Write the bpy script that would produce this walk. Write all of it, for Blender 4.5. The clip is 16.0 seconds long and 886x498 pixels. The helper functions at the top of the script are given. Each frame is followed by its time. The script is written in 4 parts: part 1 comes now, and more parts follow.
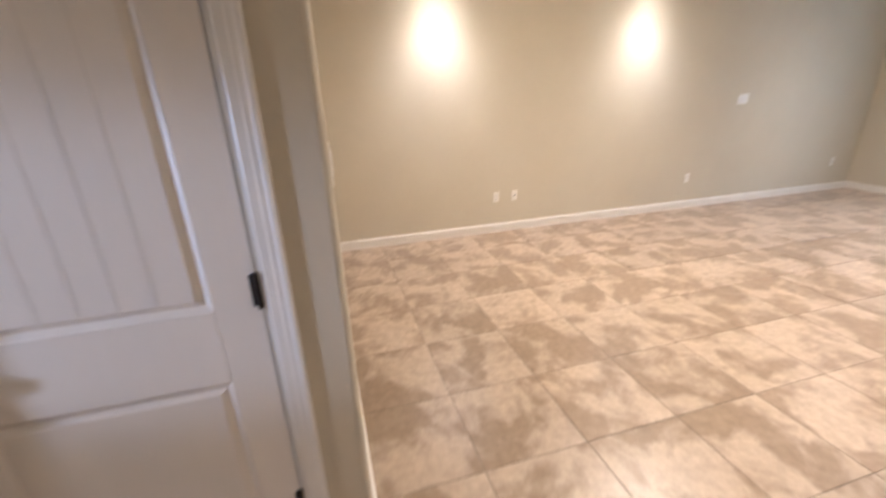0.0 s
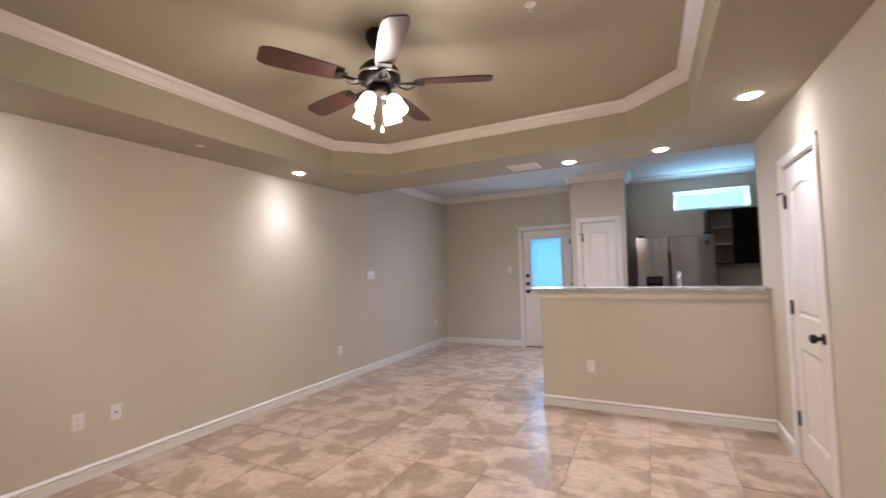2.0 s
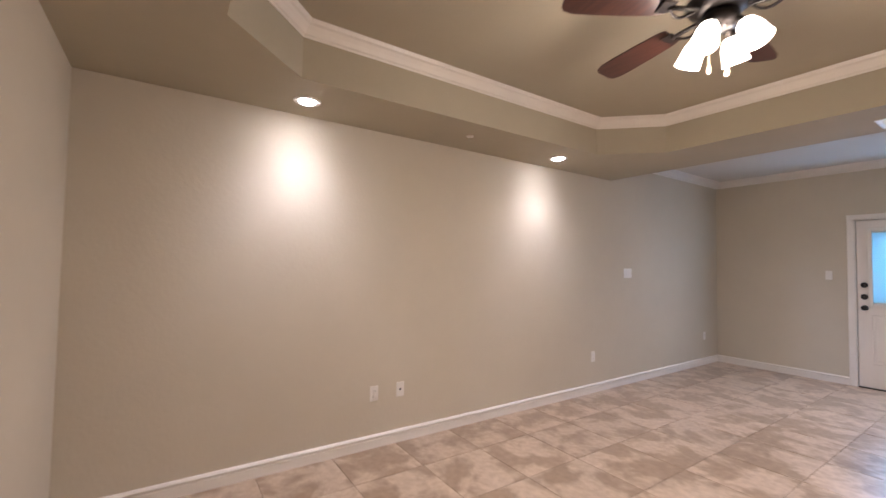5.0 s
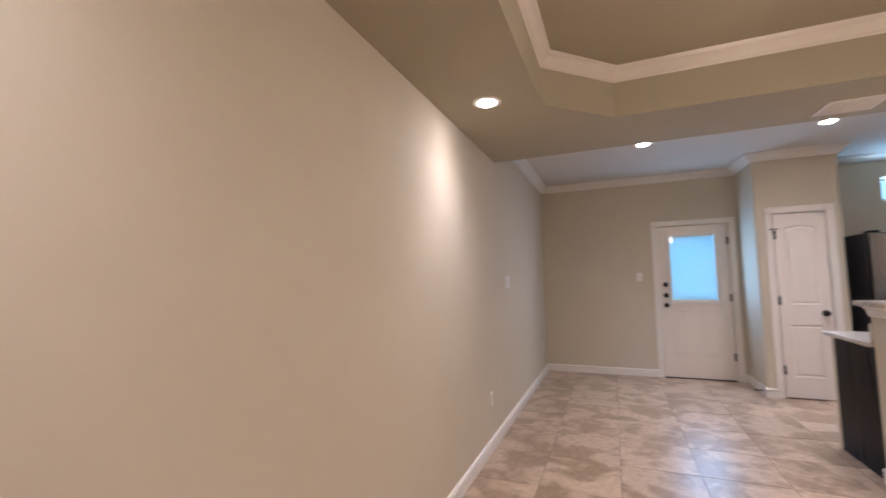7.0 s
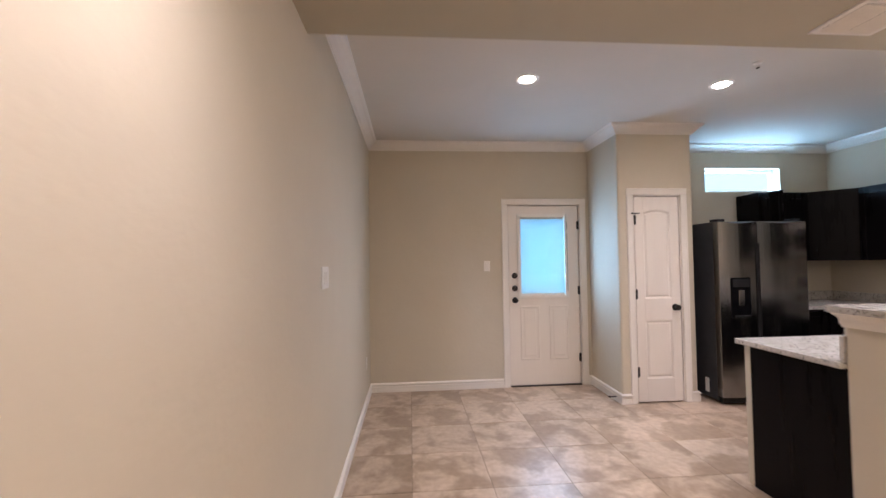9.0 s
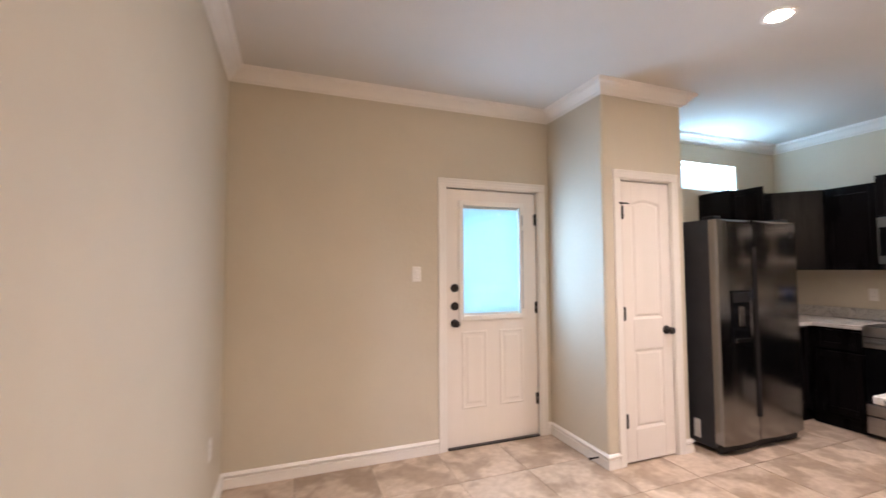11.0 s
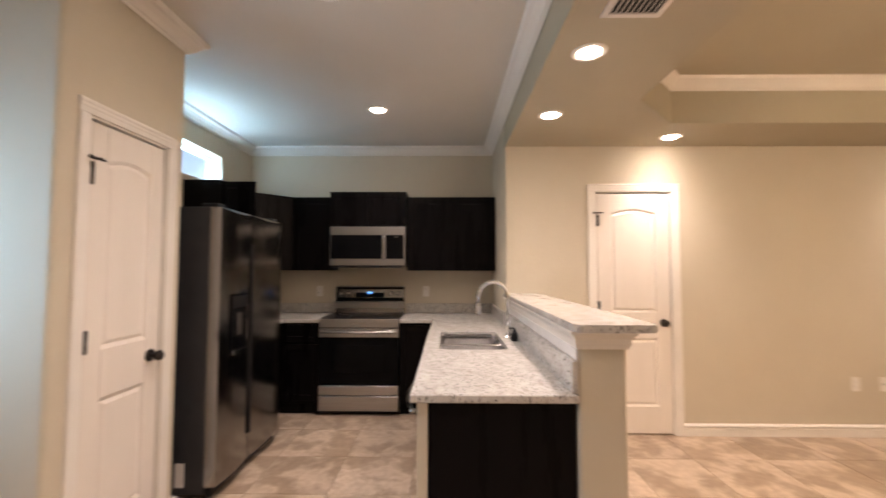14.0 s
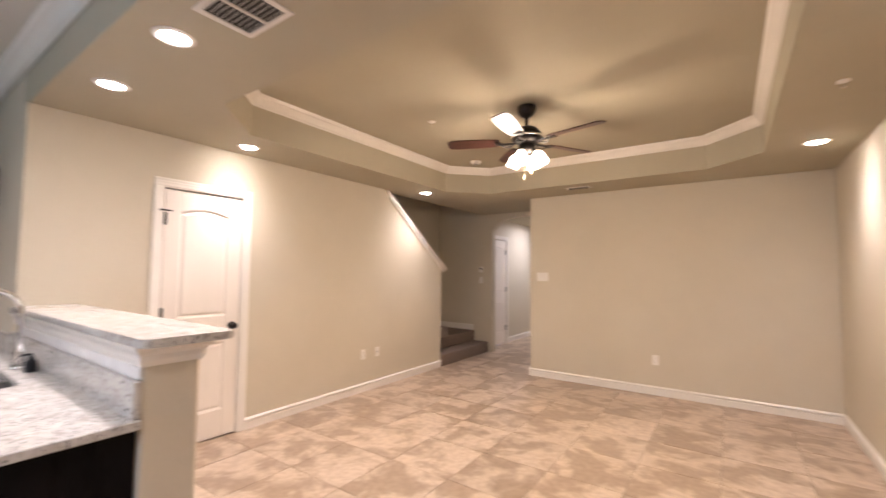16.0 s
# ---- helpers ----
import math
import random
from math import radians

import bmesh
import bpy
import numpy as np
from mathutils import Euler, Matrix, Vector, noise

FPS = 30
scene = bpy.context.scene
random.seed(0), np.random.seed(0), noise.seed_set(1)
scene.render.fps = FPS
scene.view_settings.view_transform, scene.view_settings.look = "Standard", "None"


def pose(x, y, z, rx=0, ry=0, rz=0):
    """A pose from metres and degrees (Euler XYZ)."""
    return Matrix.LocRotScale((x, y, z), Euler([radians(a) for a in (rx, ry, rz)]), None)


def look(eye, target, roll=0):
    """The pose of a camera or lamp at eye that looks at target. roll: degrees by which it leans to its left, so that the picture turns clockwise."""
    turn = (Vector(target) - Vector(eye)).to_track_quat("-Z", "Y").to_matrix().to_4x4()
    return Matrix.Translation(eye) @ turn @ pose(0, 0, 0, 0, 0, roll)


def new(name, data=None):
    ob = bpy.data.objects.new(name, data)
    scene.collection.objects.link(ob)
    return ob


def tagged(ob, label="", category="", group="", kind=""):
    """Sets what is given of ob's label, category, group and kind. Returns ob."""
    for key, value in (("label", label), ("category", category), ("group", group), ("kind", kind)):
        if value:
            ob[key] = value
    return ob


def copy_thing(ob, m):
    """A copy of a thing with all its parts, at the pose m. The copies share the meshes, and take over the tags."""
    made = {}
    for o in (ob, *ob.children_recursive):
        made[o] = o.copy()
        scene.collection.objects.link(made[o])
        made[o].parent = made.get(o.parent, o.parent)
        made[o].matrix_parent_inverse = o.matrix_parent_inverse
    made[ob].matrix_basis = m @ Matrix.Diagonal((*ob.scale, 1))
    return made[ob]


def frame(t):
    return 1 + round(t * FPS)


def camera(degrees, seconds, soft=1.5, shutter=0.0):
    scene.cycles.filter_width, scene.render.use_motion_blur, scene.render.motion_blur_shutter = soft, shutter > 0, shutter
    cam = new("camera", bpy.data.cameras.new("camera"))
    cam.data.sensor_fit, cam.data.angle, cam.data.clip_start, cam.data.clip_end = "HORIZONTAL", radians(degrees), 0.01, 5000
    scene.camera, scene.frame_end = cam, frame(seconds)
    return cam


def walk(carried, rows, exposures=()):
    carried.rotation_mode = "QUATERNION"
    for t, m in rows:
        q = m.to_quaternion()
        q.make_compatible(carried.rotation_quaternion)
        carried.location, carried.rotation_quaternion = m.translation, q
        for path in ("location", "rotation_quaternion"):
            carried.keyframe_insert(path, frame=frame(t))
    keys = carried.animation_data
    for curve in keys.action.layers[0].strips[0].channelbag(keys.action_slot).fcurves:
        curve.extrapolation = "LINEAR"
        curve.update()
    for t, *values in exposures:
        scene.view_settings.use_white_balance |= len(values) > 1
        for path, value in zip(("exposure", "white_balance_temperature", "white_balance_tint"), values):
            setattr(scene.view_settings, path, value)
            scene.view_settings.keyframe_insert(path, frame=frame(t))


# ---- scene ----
cam = camera(94.2, 16.0, 1.5, 0.5)
PATH = [
    (0, (4.204, 2.028, 1.526), (2.405, 2.542, 0.818), -1.9),
    (0.5, (3.952, 2.049, 1.438), (2.198, 2.953, 1.109), -0.8),
    (1, (3.716, 2.199, 1.371), (2.156, 3.45, 1.36), -1.3),
    (1.5, (3.534, 2.352, 1.393), (2.333, 3.949, 1.493), -1.9),
    (2, (3.544, 2.432, 1.389), (2.652, 4.22, 1.489), -1.5),
    (2.5, (3.574, 2.468, 1.397), (2.826, 4.321, 1.48), -1.0),
    (3, (3.579, 2.497, 1.4), (2.673, 4.278, 1.493), -0.8),
    (3.5, (3.556, 2.487, 1.409), (2.314, 4.051, 1.516), -0.0),
    (4, (3.479, 2.461, 1.423), (1.909, 3.698, 1.496), 0.9),
    (4.2, (3.442, 2.434, 1.382), (1.767, 3.526, 1.455), 1.1),
    (6.3, (1.603, 2.902, 1.451), (0.199, 4.319, 1.591), -1.6),
    (6.5, (1.415, 2.977, 1.439), (0.175, 4.541, 1.57), -1.4),
    (7, (0.963, 3.239, 1.374), (0.205, 5.084, 1.523), -1.2),
    (7.5, (0.786, 3.693, 1.448), (0.42, 5.656, 1.573), -1.2),
    (8, (0.608, 4.107, 1.456), (0.491, 6.102, 1.54), -1.1),
    (8.5, (0.506, 4.547, 1.439), (0.556, 6.545, 1.499), -1.1),
    (10.8, (0.363, 6.497, 1.376), (0.953, 8.406, 1.474), -0.1),
    (11, (0.404, 6.587, 1.394), (1.096, 8.461, 1.491), -0.3),
    (11.5, (0.565, 6.893, 1.375), (1.592, 8.604, 1.507), -0.6),
    (12, (0.737, 7.031, 1.41), (2.065, 8.52, 1.551), -0.8),
    (12.5, (0.859, 7.185, 1.39), (2.454, 8.383, 1.527), -1.0),
    (13, (0.957, 7.313, 1.4), (2.756, 8.179, 1.514), -0.6),
    (13.5, (0.953, 7.333, 1.398), (2.894, 7.803, 1.497), -0.3),
    (14, (0.9, 7.379, 1.384), (2.898, 7.402, 1.48), 0.1),
    (14.5, (0.89, 7.439, 1.399), (2.831, 6.967, 1.5), 0.1),
    (15, (0.918, 7.503, 1.402), (2.675, 6.553, 1.513), 0.0),
    (15.5, (0.898, 7.502, 1.408), (2.379, 6.162, 1.522), 0.1),
    (16, (0.865, 7.461, 1.41), (2.006, 5.822, 1.519), 0.5),
]
walk(cam, [(t, look(e, g, r)) for t, e, g, r in PATH],
     [(0, 2.25, 5750, 11), (0.5, 2.12, 5600, 11), (1.0, 1.84, 5450, 16), (1.5, 1.70, 5500, 16), (2.4, 1.6, 5300, 13), (3.2, 1.62, 5300, 13), (4.0, 1.67, 5500, 16),
      (6.5, 1.55, 5600, 19), (7, 1.55, 5800, 19), (7.5, 1.68, 5850, 19), (8.5, 1.72, 5950, 19), (11, 2.3, 6400, 20), (12, 2.27, 6550, 21), (13, 1.92, 6750, 22), (13.5, 1.76, 6950, 21),
      (14.5, 1.95, 7050, 19), (15.2, 1.98, 6850, 20), (15.5, 2.0, 6480, 20), (16, 2.05, 6150, 18)])

# ---- light levels ----
SKY, BEAM_W, FLOOD_W, SPILL_W, FAN_W, FAN_DOWN_W, DOOR_W, WIN_W, HALL_W = 0.07, 4.0, 9.0, 5.5, 3.4, 8.5, 4.6, 4.6, 8.0
BLIND_W, ENTRY_W = 1.3, 130.0
CAN_E, SHADE_E = 32.0, 4.0

# ---- world, sun, lamps ----
world = bpy.data.worlds.new("world")
scene.world = world
world.use_nodes = True
_n = world.node_tree.nodes
_sky = _n.new("ShaderNodeTexSky")
_sky.sky_type = "NISHITA"
_sky.sun_disc = False
_sky.sun_elevation = radians(48)
_sky.sun_rotation = radians(200)
world.node_tree.links.new(_sky.outputs[0], _n["Background"].inputs[0])
_n["Background"].inputs[1].default_value = SKY

sun = new("sun", bpy.data.lights.new("sun", "SUN"))
sun.data.energy, sun.data.angle, sun.data.color = 3.0, radians(0.5), (1.0, 0.95, 0.88)
sun.matrix_world = look((2, -20, 30), (2, 0, 0))

DAY = (0.38, 0.68, 1.0)


def lamp(name, kind, place, energy, color, target=None, **more):
    data = bpy.data.lights.new(name, kind)
    data.energy, data.color = energy, color
    ob = new(name, data)
    ob.matrix_world = look(place, target) if target else pose(*place)
    if kind == "SPOT":
        data.spot_size, data.spot_blend, data.shadow_soft_size = radians(more.get("cone", 100)), more.get("blend", 1.0), 0.05
    elif kind == "POINT":
        data.shadow_soft_size = more.get("radius", 0.04)
    else:
        data.shape, data.size, data.size_y = "RECTANGLE", more["w"], more["h"]
    return ob


CANS = [(0.285, 3.23, 2.44), (0.305, 5.59, 2.44), (2.868, 6.69, 2.44), (3.686, 6.675, 2.44),
        (4.161, 5.60, 2.44), (4.12, 3.19, 2.44), (1.318, 7.955, 2.74), (2.845, 7.976, 2.74), (4.364, 7.98, 2.74)]
for cx, cy, cz in CANS:
    high = cz > 2.6
    tint, gain = ((1.0, 0.915, 0.905), 1.5) if high else ((1.0, 0.895, 0.865), 1.0)
    for name, watts, cone in (("can_beam", BEAM_W, 88), ("can_flood", FLOOD_W, 113), ("can_spill", SPILL_W, 150)):
        lamp(name, "SPOT", (cx, cy, cz - 0.03), watts * gain, tint, (cx, cy, 0), cone=cone)
# daylight at the half-glazed door and the high kitchen window
lamp("door_daylight", "AREA", (1.955, 9.575, 1.46), DOOR_W, DAY, (1.955, 5, 1.46), w=0.52, h=0.86)
lamp("window_daylight", "AREA", (4.395, 9.645, 2.197), WIN_W, (0.40, 0.72, 1.0), (4.395, 9.25, 3.1), w=0.9, h=0.08)

# unseen cool white downlight, added to brighten the hallway behind the arch
HALL = (3.85, -0.75, 2.44)
lamp("hall_fill", "AREA", (3.85, -0.75, 2.43), HALL_W, (0.90, 0.90, 1.0), (3.85, -0.74, 0), w=0.16, h=0.16)
# added spot aimed at the hallway door, stands in for unseen entrance daylight
ob = lamp("entry_daylight_fill", "SPOT", (4.42, -2.44, 1.5), ENTRY_W, (0.58, 0.70, 1.0), (3.12, 1.35, 1.15), cone=14, blend=0.7)
ob.data.shadow_soft_size = 0.12
lamp("blind_daylight", "AREA", (1.962, 9.72, 1.46), BLIND_W, (0.30, 0.67, 1.0), (1.962, 5, 1.46), w=0.51, h=0.76)

# ---- materials ----


def mat(name, c1, c2=None, rough=0.5, metal=0.0, scale=3.0, fine=0.0, fine_scale=120.0, contrast=0.5, per=0.0, spec=0.5, stretch=None):
    """Two-tone noise colour at a broad and a small scale, roughness variation and fine relief."""
    m = bpy.data.materials.new(name)
    m.use_nodes = True
    nt = m.node_tree
    n, l = nt.nodes, nt.links
    b = n["Principled BSDF"]
    b.inputs["Metallic"].default_value = metal
    b.inputs["Specular IOR Level"].default_value = spec
    geo = n.new("ShaderNodeNewGeometry")
    vec = geo.outputs["Position"]
    if stretch:
        mp = n.new("ShaderNodeMapping")
        mp.inputs["Scale"].default_value = stretch
        l.new(vec, mp.inputs["Vector"])
        vec = mp.outputs[0]
    if per:
        info = n.new("ShaderNodeObjectInfo")
        mul = n.new("ShaderNodeMath")
        mul.operation = "MULTIPLY"
        mul.inputs[1].default_value = 60.0 * per
        l.new(info.outputs["Random"], mul.inputs[0])
        add = n.new("ShaderNodeVectorMath")
        l.new(vec, add.inputs[0])
        l.new(mul.outputs[0], add.inputs[1])
        vec = add.outputs[0]
    c2 = c2 or tuple(min(1, v * 1.12) for v in c1)
    t1 = n.new("ShaderNodeTexNoise")
    t1.inputs["Scale"].default_value = scale
    t1.inputs["Detail"].default_value = 7
    t1.inputs["Roughness"].default_value = 0.62
    l.new(vec, t1.inputs["Vector"])
    ramp = n.new("ShaderNodeValToRGB")
    ramp.color_ramp.elements[0].position = 0.5 - 0.25 * contrast
    ramp.color_ramp.elements[1].position = 0.5 + 0.25 * contrast
    ramp.color_ramp.elements[0].color = (*c1, 1)
    ramp.color_ramp.elements[1].color = (*c2, 1)
    l.new(t1.outputs[0], ramp.inputs[0])
    l.new(ramp.outputs[0], b.inputs["Base Color"])
    mr = n.new("ShaderNodeMapRange")
    mr.inputs["To Min"].default_value = max(0.02, rough - 0.07)
    mr.inputs["To Max"].default_value = min(1, rough + 0.07)
    l.new(t1.outputs[0], mr.inputs["Value"])
    l.new(mr.outputs[0], b.inputs["Roughness"])
    if fine:
        t2 = n.new("ShaderNodeTexNoise")
        t2.inputs["Scale"].default_value = fine_scale
        t2.inputs["Detail"].default_value = 4
        l.new(vec, t2.inputs["Vector"])
        bump = n.new("ShaderNodeBump")
        bump.inputs["Strength"].default_value = fine
        bump.inputs["Distance"].default_value = 0.004
        l.new(t2.outputs[0], bump.inputs["Height"])
        l.new(bump.outputs[0], b.inputs["Normal"])
    return m


def glow(name, color, strength, body=(0.8, 0.8, 0.8)):
    m = bpy.data.materials.new(name)
    m.use_nodes = True
    b = m.node_tree.nodes["Principled BSDF"]
    b.inputs["Base Color"].default_value = (*body, 1)
    b.inputs["Roughness"].default_value = 0.4
    b.inputs["Emission Color"].default_value = (*color, 1)
    b.inputs["Emission Strength"].default_value = strength
    return m


def glass(name, tint=(1, 1, 1), rough=0.0):
    m = bpy.data.materials.new(name)
    m.use_nodes = True
    b = m.node_tree.nodes["Principled BSDF"]
    b.inputs["Base Color"].default_value = (*tint, 1)
    b.inputs["Roughness"].default_value = rough
    b.inputs["Transmission Weight"].default_value = 1.0
    b.inputs["IOR"].default_value = 1.45
    return m


def sheer(name, color):
    m = bpy.data.materials.new(name)
    m.use_nodes = True
    n, l = m.node_tree.nodes, m.node_tree.links
    d, t, x = n.new("ShaderNodeBsdfDiffuse"), n.new("ShaderNodeBsdfTranslucent"), n.new("ShaderNodeMixShader")
    d.inputs[0].default_value = t.inputs[0].default_value = (*color, 1)
    x.inputs[0].default_value = 0.6
    l.new(d.outputs[0], x.inputs[1])
    l.new(t.outputs[0], x.inputs[2])
    l.new(x.outputs[0], n["Material Output"].inputs[0])
    return m


def travertine(name):
    """Mottled beige and brown stone-look tile: cloudy light patches on brown, small pits, low gloss."""
    m = mat(name, (0.335, 0.246, 0.170), (0.525, 0.415, 0.314), rough=0.33, scale=3.6, contrast=0.25, fine=0.06, fine_scale=45, per=1.0)
    n, l = m.node_tree.nodes, m.node_tree.links
    b = n["Principled BSDF"]
    base = b.inputs["Base Color"].links[0].from_socket
    src = n["Noise Texture"].inputs["Vector"].links[0].from_socket
    n["Noise Texture"].inputs["Distortion"].default_value = 0.35
    n["Noise Texture"].inputs["Detail"].default_value = 4
    n["Noise Texture"].inputs["Roughness"].default_value = 0.54
    t = n.new("ShaderNodeTexNoise")
    t.inputs["Scale"].default_value = 22
    t.inputs["Detail"].default_value = 6
    l.new(src, t.inputs["Vector"])
    r = n.new("ShaderNodeValToRGB")
    r.color_ramp.elements[0].position, r.color_ramp.elements[1].position = 0.35, 0.7
    r.color_ramp.elements[0].color, r.color_ramp.elements[1].color = (0.86, 0.83, 0.80, 1), (1.08, 1.07, 1.05, 1)
    l.new(t.outputs[0], r.inputs[0])
    mx = n.new("ShaderNodeMix")
    mx.data_type, mx.blend_type = "RGBA", "MULTIPLY"
    mx.inputs["Factor"].default_value = 1.0
    l.new(base, mx.inputs["A"])
    l.new(r.outputs[0], mx.inputs["B"])
    info = n.new("ShaderNodeObjectInfo")
    mr = n.new("ShaderNodeMapRange")
    mr.inputs["To Min"].default_value, mr.inputs["To Max"].default_value = 0.93, 1.07
    l.new(info.outputs["Random"], mr.inputs["Value"])
    tone = n.new("ShaderNodeVectorMath")
    tone.operation = "SCALE"
    l.new(mx.outputs["Result"], tone.inputs[0])
    l.new(mr.outputs[0], tone.inputs["Scale"])
    l.new(tone.outputs[0], b.inputs["Base Color"])
    return m


def granite(name):
    """Cream granite with grey-brown clouds and small dark flecks, polished."""
    m = mat(name, (0.44, 0.412, 0.37), (0.56, 0.53, 0.485), rough=0.16, scale=16, contrast=0.6)
    n, l = m.node_tree.nodes, m.node_tree.links
    b = n["Principled BSDF"]
    base = b.inputs["Base Color"].links[0].from_socket
    geo = n["Geometry"]
    mp = n.new("ShaderNodeMapping")
    mp.inputs["Scale"].default_value = (1.0, 1.7, 1.0)
    l.new(geo.outputs["Position"], mp.inputs["Vector"])
    for scale, lo, hi, dark in ((62, 0.595, 0.645, (0.14, 0.132, 0.125)), (26, 0.57, 0.70, (0.36, 0.32, 0.28))):
        t = n.new("ShaderNodeTexNoise")
        t.inputs["Scale"].default_value = scale
        t.inputs["Detail"].default_value = 3
        l.new(mp.outputs[0], t.inputs["Vector"])
        mr = n.new("ShaderNodeMapRange")
        mr.inputs["From Min"].default_value, mr.inputs["From Max"].default_value = lo, hi
        l.new(t.outputs[0], mr.inputs["Value"])
        mx = n.new("ShaderNodeMix")
        mx.data_type = "RGBA"
        mx.inputs["B"].default_value = (*dark, 1)
        l.new(mr.outputs[0], mx.inputs["Factor"])
        l.new(base, mx.inputs["A"])
        base = mx.outputs["Result"]
    l.new(base, b.inputs["Base Color"])
    return m


M_WALL = mat("wall_paint", (0.54, 0.475, 0.366), (0.565, 0.50, 0.388), rough=0.7, scale=1.2, fine=0.3, fine_scale=34, spec=0.3)
# ceiling paint darkened and yellowed, dim warm fan light put into its colour
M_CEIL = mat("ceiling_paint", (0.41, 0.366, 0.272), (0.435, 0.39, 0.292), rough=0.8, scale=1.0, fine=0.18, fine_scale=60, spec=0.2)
# lightened copy of the ceiling paint, imitates brighter light over the kitchen
M_CEIL_BRIGHT = mat("lightened_ceiling_paint", (0.60, 0.565, 0.50), (0.63, 0.59, 0.525), rough=0.8, scale=1.0, fine=0.18, fine_scale=60, spec=0.2)
M_TRIM = mat("trim_paint", (0.74, 0.69, 0.62), (0.77, 0.72, 0.65), rough=0.35, scale=4, fine=0.05, fine_scale=30)
M_DOOR = mat("door_paint", (0.74, 0.67, 0.59), (0.77, 0.70, 0.62), rough=0.4, scale=5, fine=0.06, fine_scale=90, stretch=(1, 1, 0.15))
# door paint darkened a little to imitate shade in the plank grooves
M_GROOVE_SHADE = mat("door_groove_shade", (0.69, 0.625, 0.55), (0.72, 0.655, 0.58), rough=0.6)
M_TILE = travertine("travertine_tile")
M_GROUT = mat("grout", (0.22, 0.17, 0.125), (0.33, 0.265, 0.20), rough=0.9, scale=9, fine=0.3)
M_GRANITE = granite("granite")
M_CAB = mat("espresso_wood", (0.0034, 0.0026, 0.0028), (0.0055, 0.0042, 0.0044), rough=0.28, scale=8, fine=0.06, fine_scale=60, stretch=(1, 1, 0.12), spec=0.07)
M_CABIN = mat("cabinet_inside", (0.30, 0.235, 0.17), (0.36, 0.29, 0.21), rough=0.55, scale=8, stretch=(1, 1, 0.2))
M_STEEL = mat("brushed_steel", (0.41, 0.395, 0.38), (0.45, 0.435, 0.42), rough=0.3, metal=1.0, scale=40, fine=0.03, fine_scale=160, stretch=(0.05, 0.05, 2.0))
M_DSTEEL = mat("dark_steel", (0.27, 0.262, 0.255), (0.30, 0.292, 0.285), rough=0.19, metal=1.0, scale=40, fine=0.03, fine_scale=160, stretch=(2.0, 2.0, 0.05))
M_CHROME = mat("chrome", (0.78, 0.78, 0.79), (0.83, 0.83, 0.84), rough=0.09, metal=1.0)
M_BGLASS = mat("black_glass", (0.003, 0.003, 0.0035), (0.005, 0.005, 0.0055), rough=0.07, spec=0.06)
M_BLACK = mat("black_plastic", (0.009, 0.0085, 0.0085), (0.014, 0.013, 0.013), rough=0.42, fine=0.05, spec=0.25)
M_CHARCOAL = mat("charcoal_enamel", (0.026, 0.026, 0.028), (0.034, 0.034, 0.036), rough=0.45, scale=6, fine=0.08, fine_scale=200)
M_BRONZE = mat("oil_rubbed_bronze", (0.018, 0.014, 0.013), (0.035, 0.028, 0.024), rough=0.35, metal=0.6, scale=20)
M_BRASS = mat("pale_brass", (0.62, 0.50, 0.32), (0.68, 0.55, 0.36), rough=0.3, metal=0.8, scale=20)
M_PLATE = mat("white_plastic", (0.72, 0.68, 0.62), (0.75, 0.71, 0.65), rough=0.35, scale=10)
M_SLOT = mat("slot_dark", (0.06, 0.055, 0.05), (0.08, 0.07, 0.06), rough=0.6)
M_VENT = mat("vent_white", (0.70, 0.66, 0.60), (0.74, 0.70, 0.64), rough=0.45, scale=8)
M_DUCT_SHADE = mat("duct_shade_dark", (0.02, 0.02, 0.02), (0.04, 0.04, 0.04), rough=0.8)
M_CARPET = mat("brown_carpet", (0.17, 0.125, 0.098), (0.26, 0.20, 0.16), rough=0.95, scale=70, fine=0.9, fine_scale=240, spec=0.1)
M_BLADE = mat("cherry_blade", (0.032, 0.011, 0.008), (0.055, 0.02, 0.013), rough=0.35, scale=6, stretch=(1, 9, 1))
M_SHADE = glow("lit_glass_shade", (1.0, 0.86, 0.64), SHADE_E, (0.9, 0.88, 0.82))
M_CAN = glow("lit_downlight_lens", (1.0, 0.92, 0.82), CAN_E)
M_BLUE = glow("blue_digits", (0.10, 0.38, 1.0), 1.0, (0.02, 0.02, 0.03))
M_GLASS = glass("window_glass", (0.95, 0.99, 1.0))
M_BLIND = sheer("blind_slat", (0.72, 0.90, 0.95))
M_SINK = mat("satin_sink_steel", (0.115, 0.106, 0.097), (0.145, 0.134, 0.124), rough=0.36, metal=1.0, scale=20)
M_RIM = mat("sink_rim_steel", (0.48, 0.46, 0.44), (0.54, 0.52, 0.50), rough=0.24, metal=0.95, scale=20)
M_PANELW = mat("white_wall_panel", (0.70, 0.68, 0.65), (0.76, 0.74, 0.71), rough=0.2, scale=6)
M_STONE = mat("ground_soil", (0.16, 0.14, 0.10), (0.24, 0.21, 0.16), rough=0.95, scale=0.6, fine=0.4, fine_scale=8)
M_REVEAL = mat("window_vinyl", (0.76, 0.76, 0.74), (0.8, 0.8, 0.78), rough=0.4)
M_TRACK = mat("grey_plastic", (0.34, 0.34, 0.34), (0.40, 0.40, 0.40), rough=0.5)
M_CORD = mat("grey_rubber", (0.10, 0.10, 0.10), (0.15, 0.15, 0.15), rough=0.5)

# ---- building helpers ----
BASE = {}


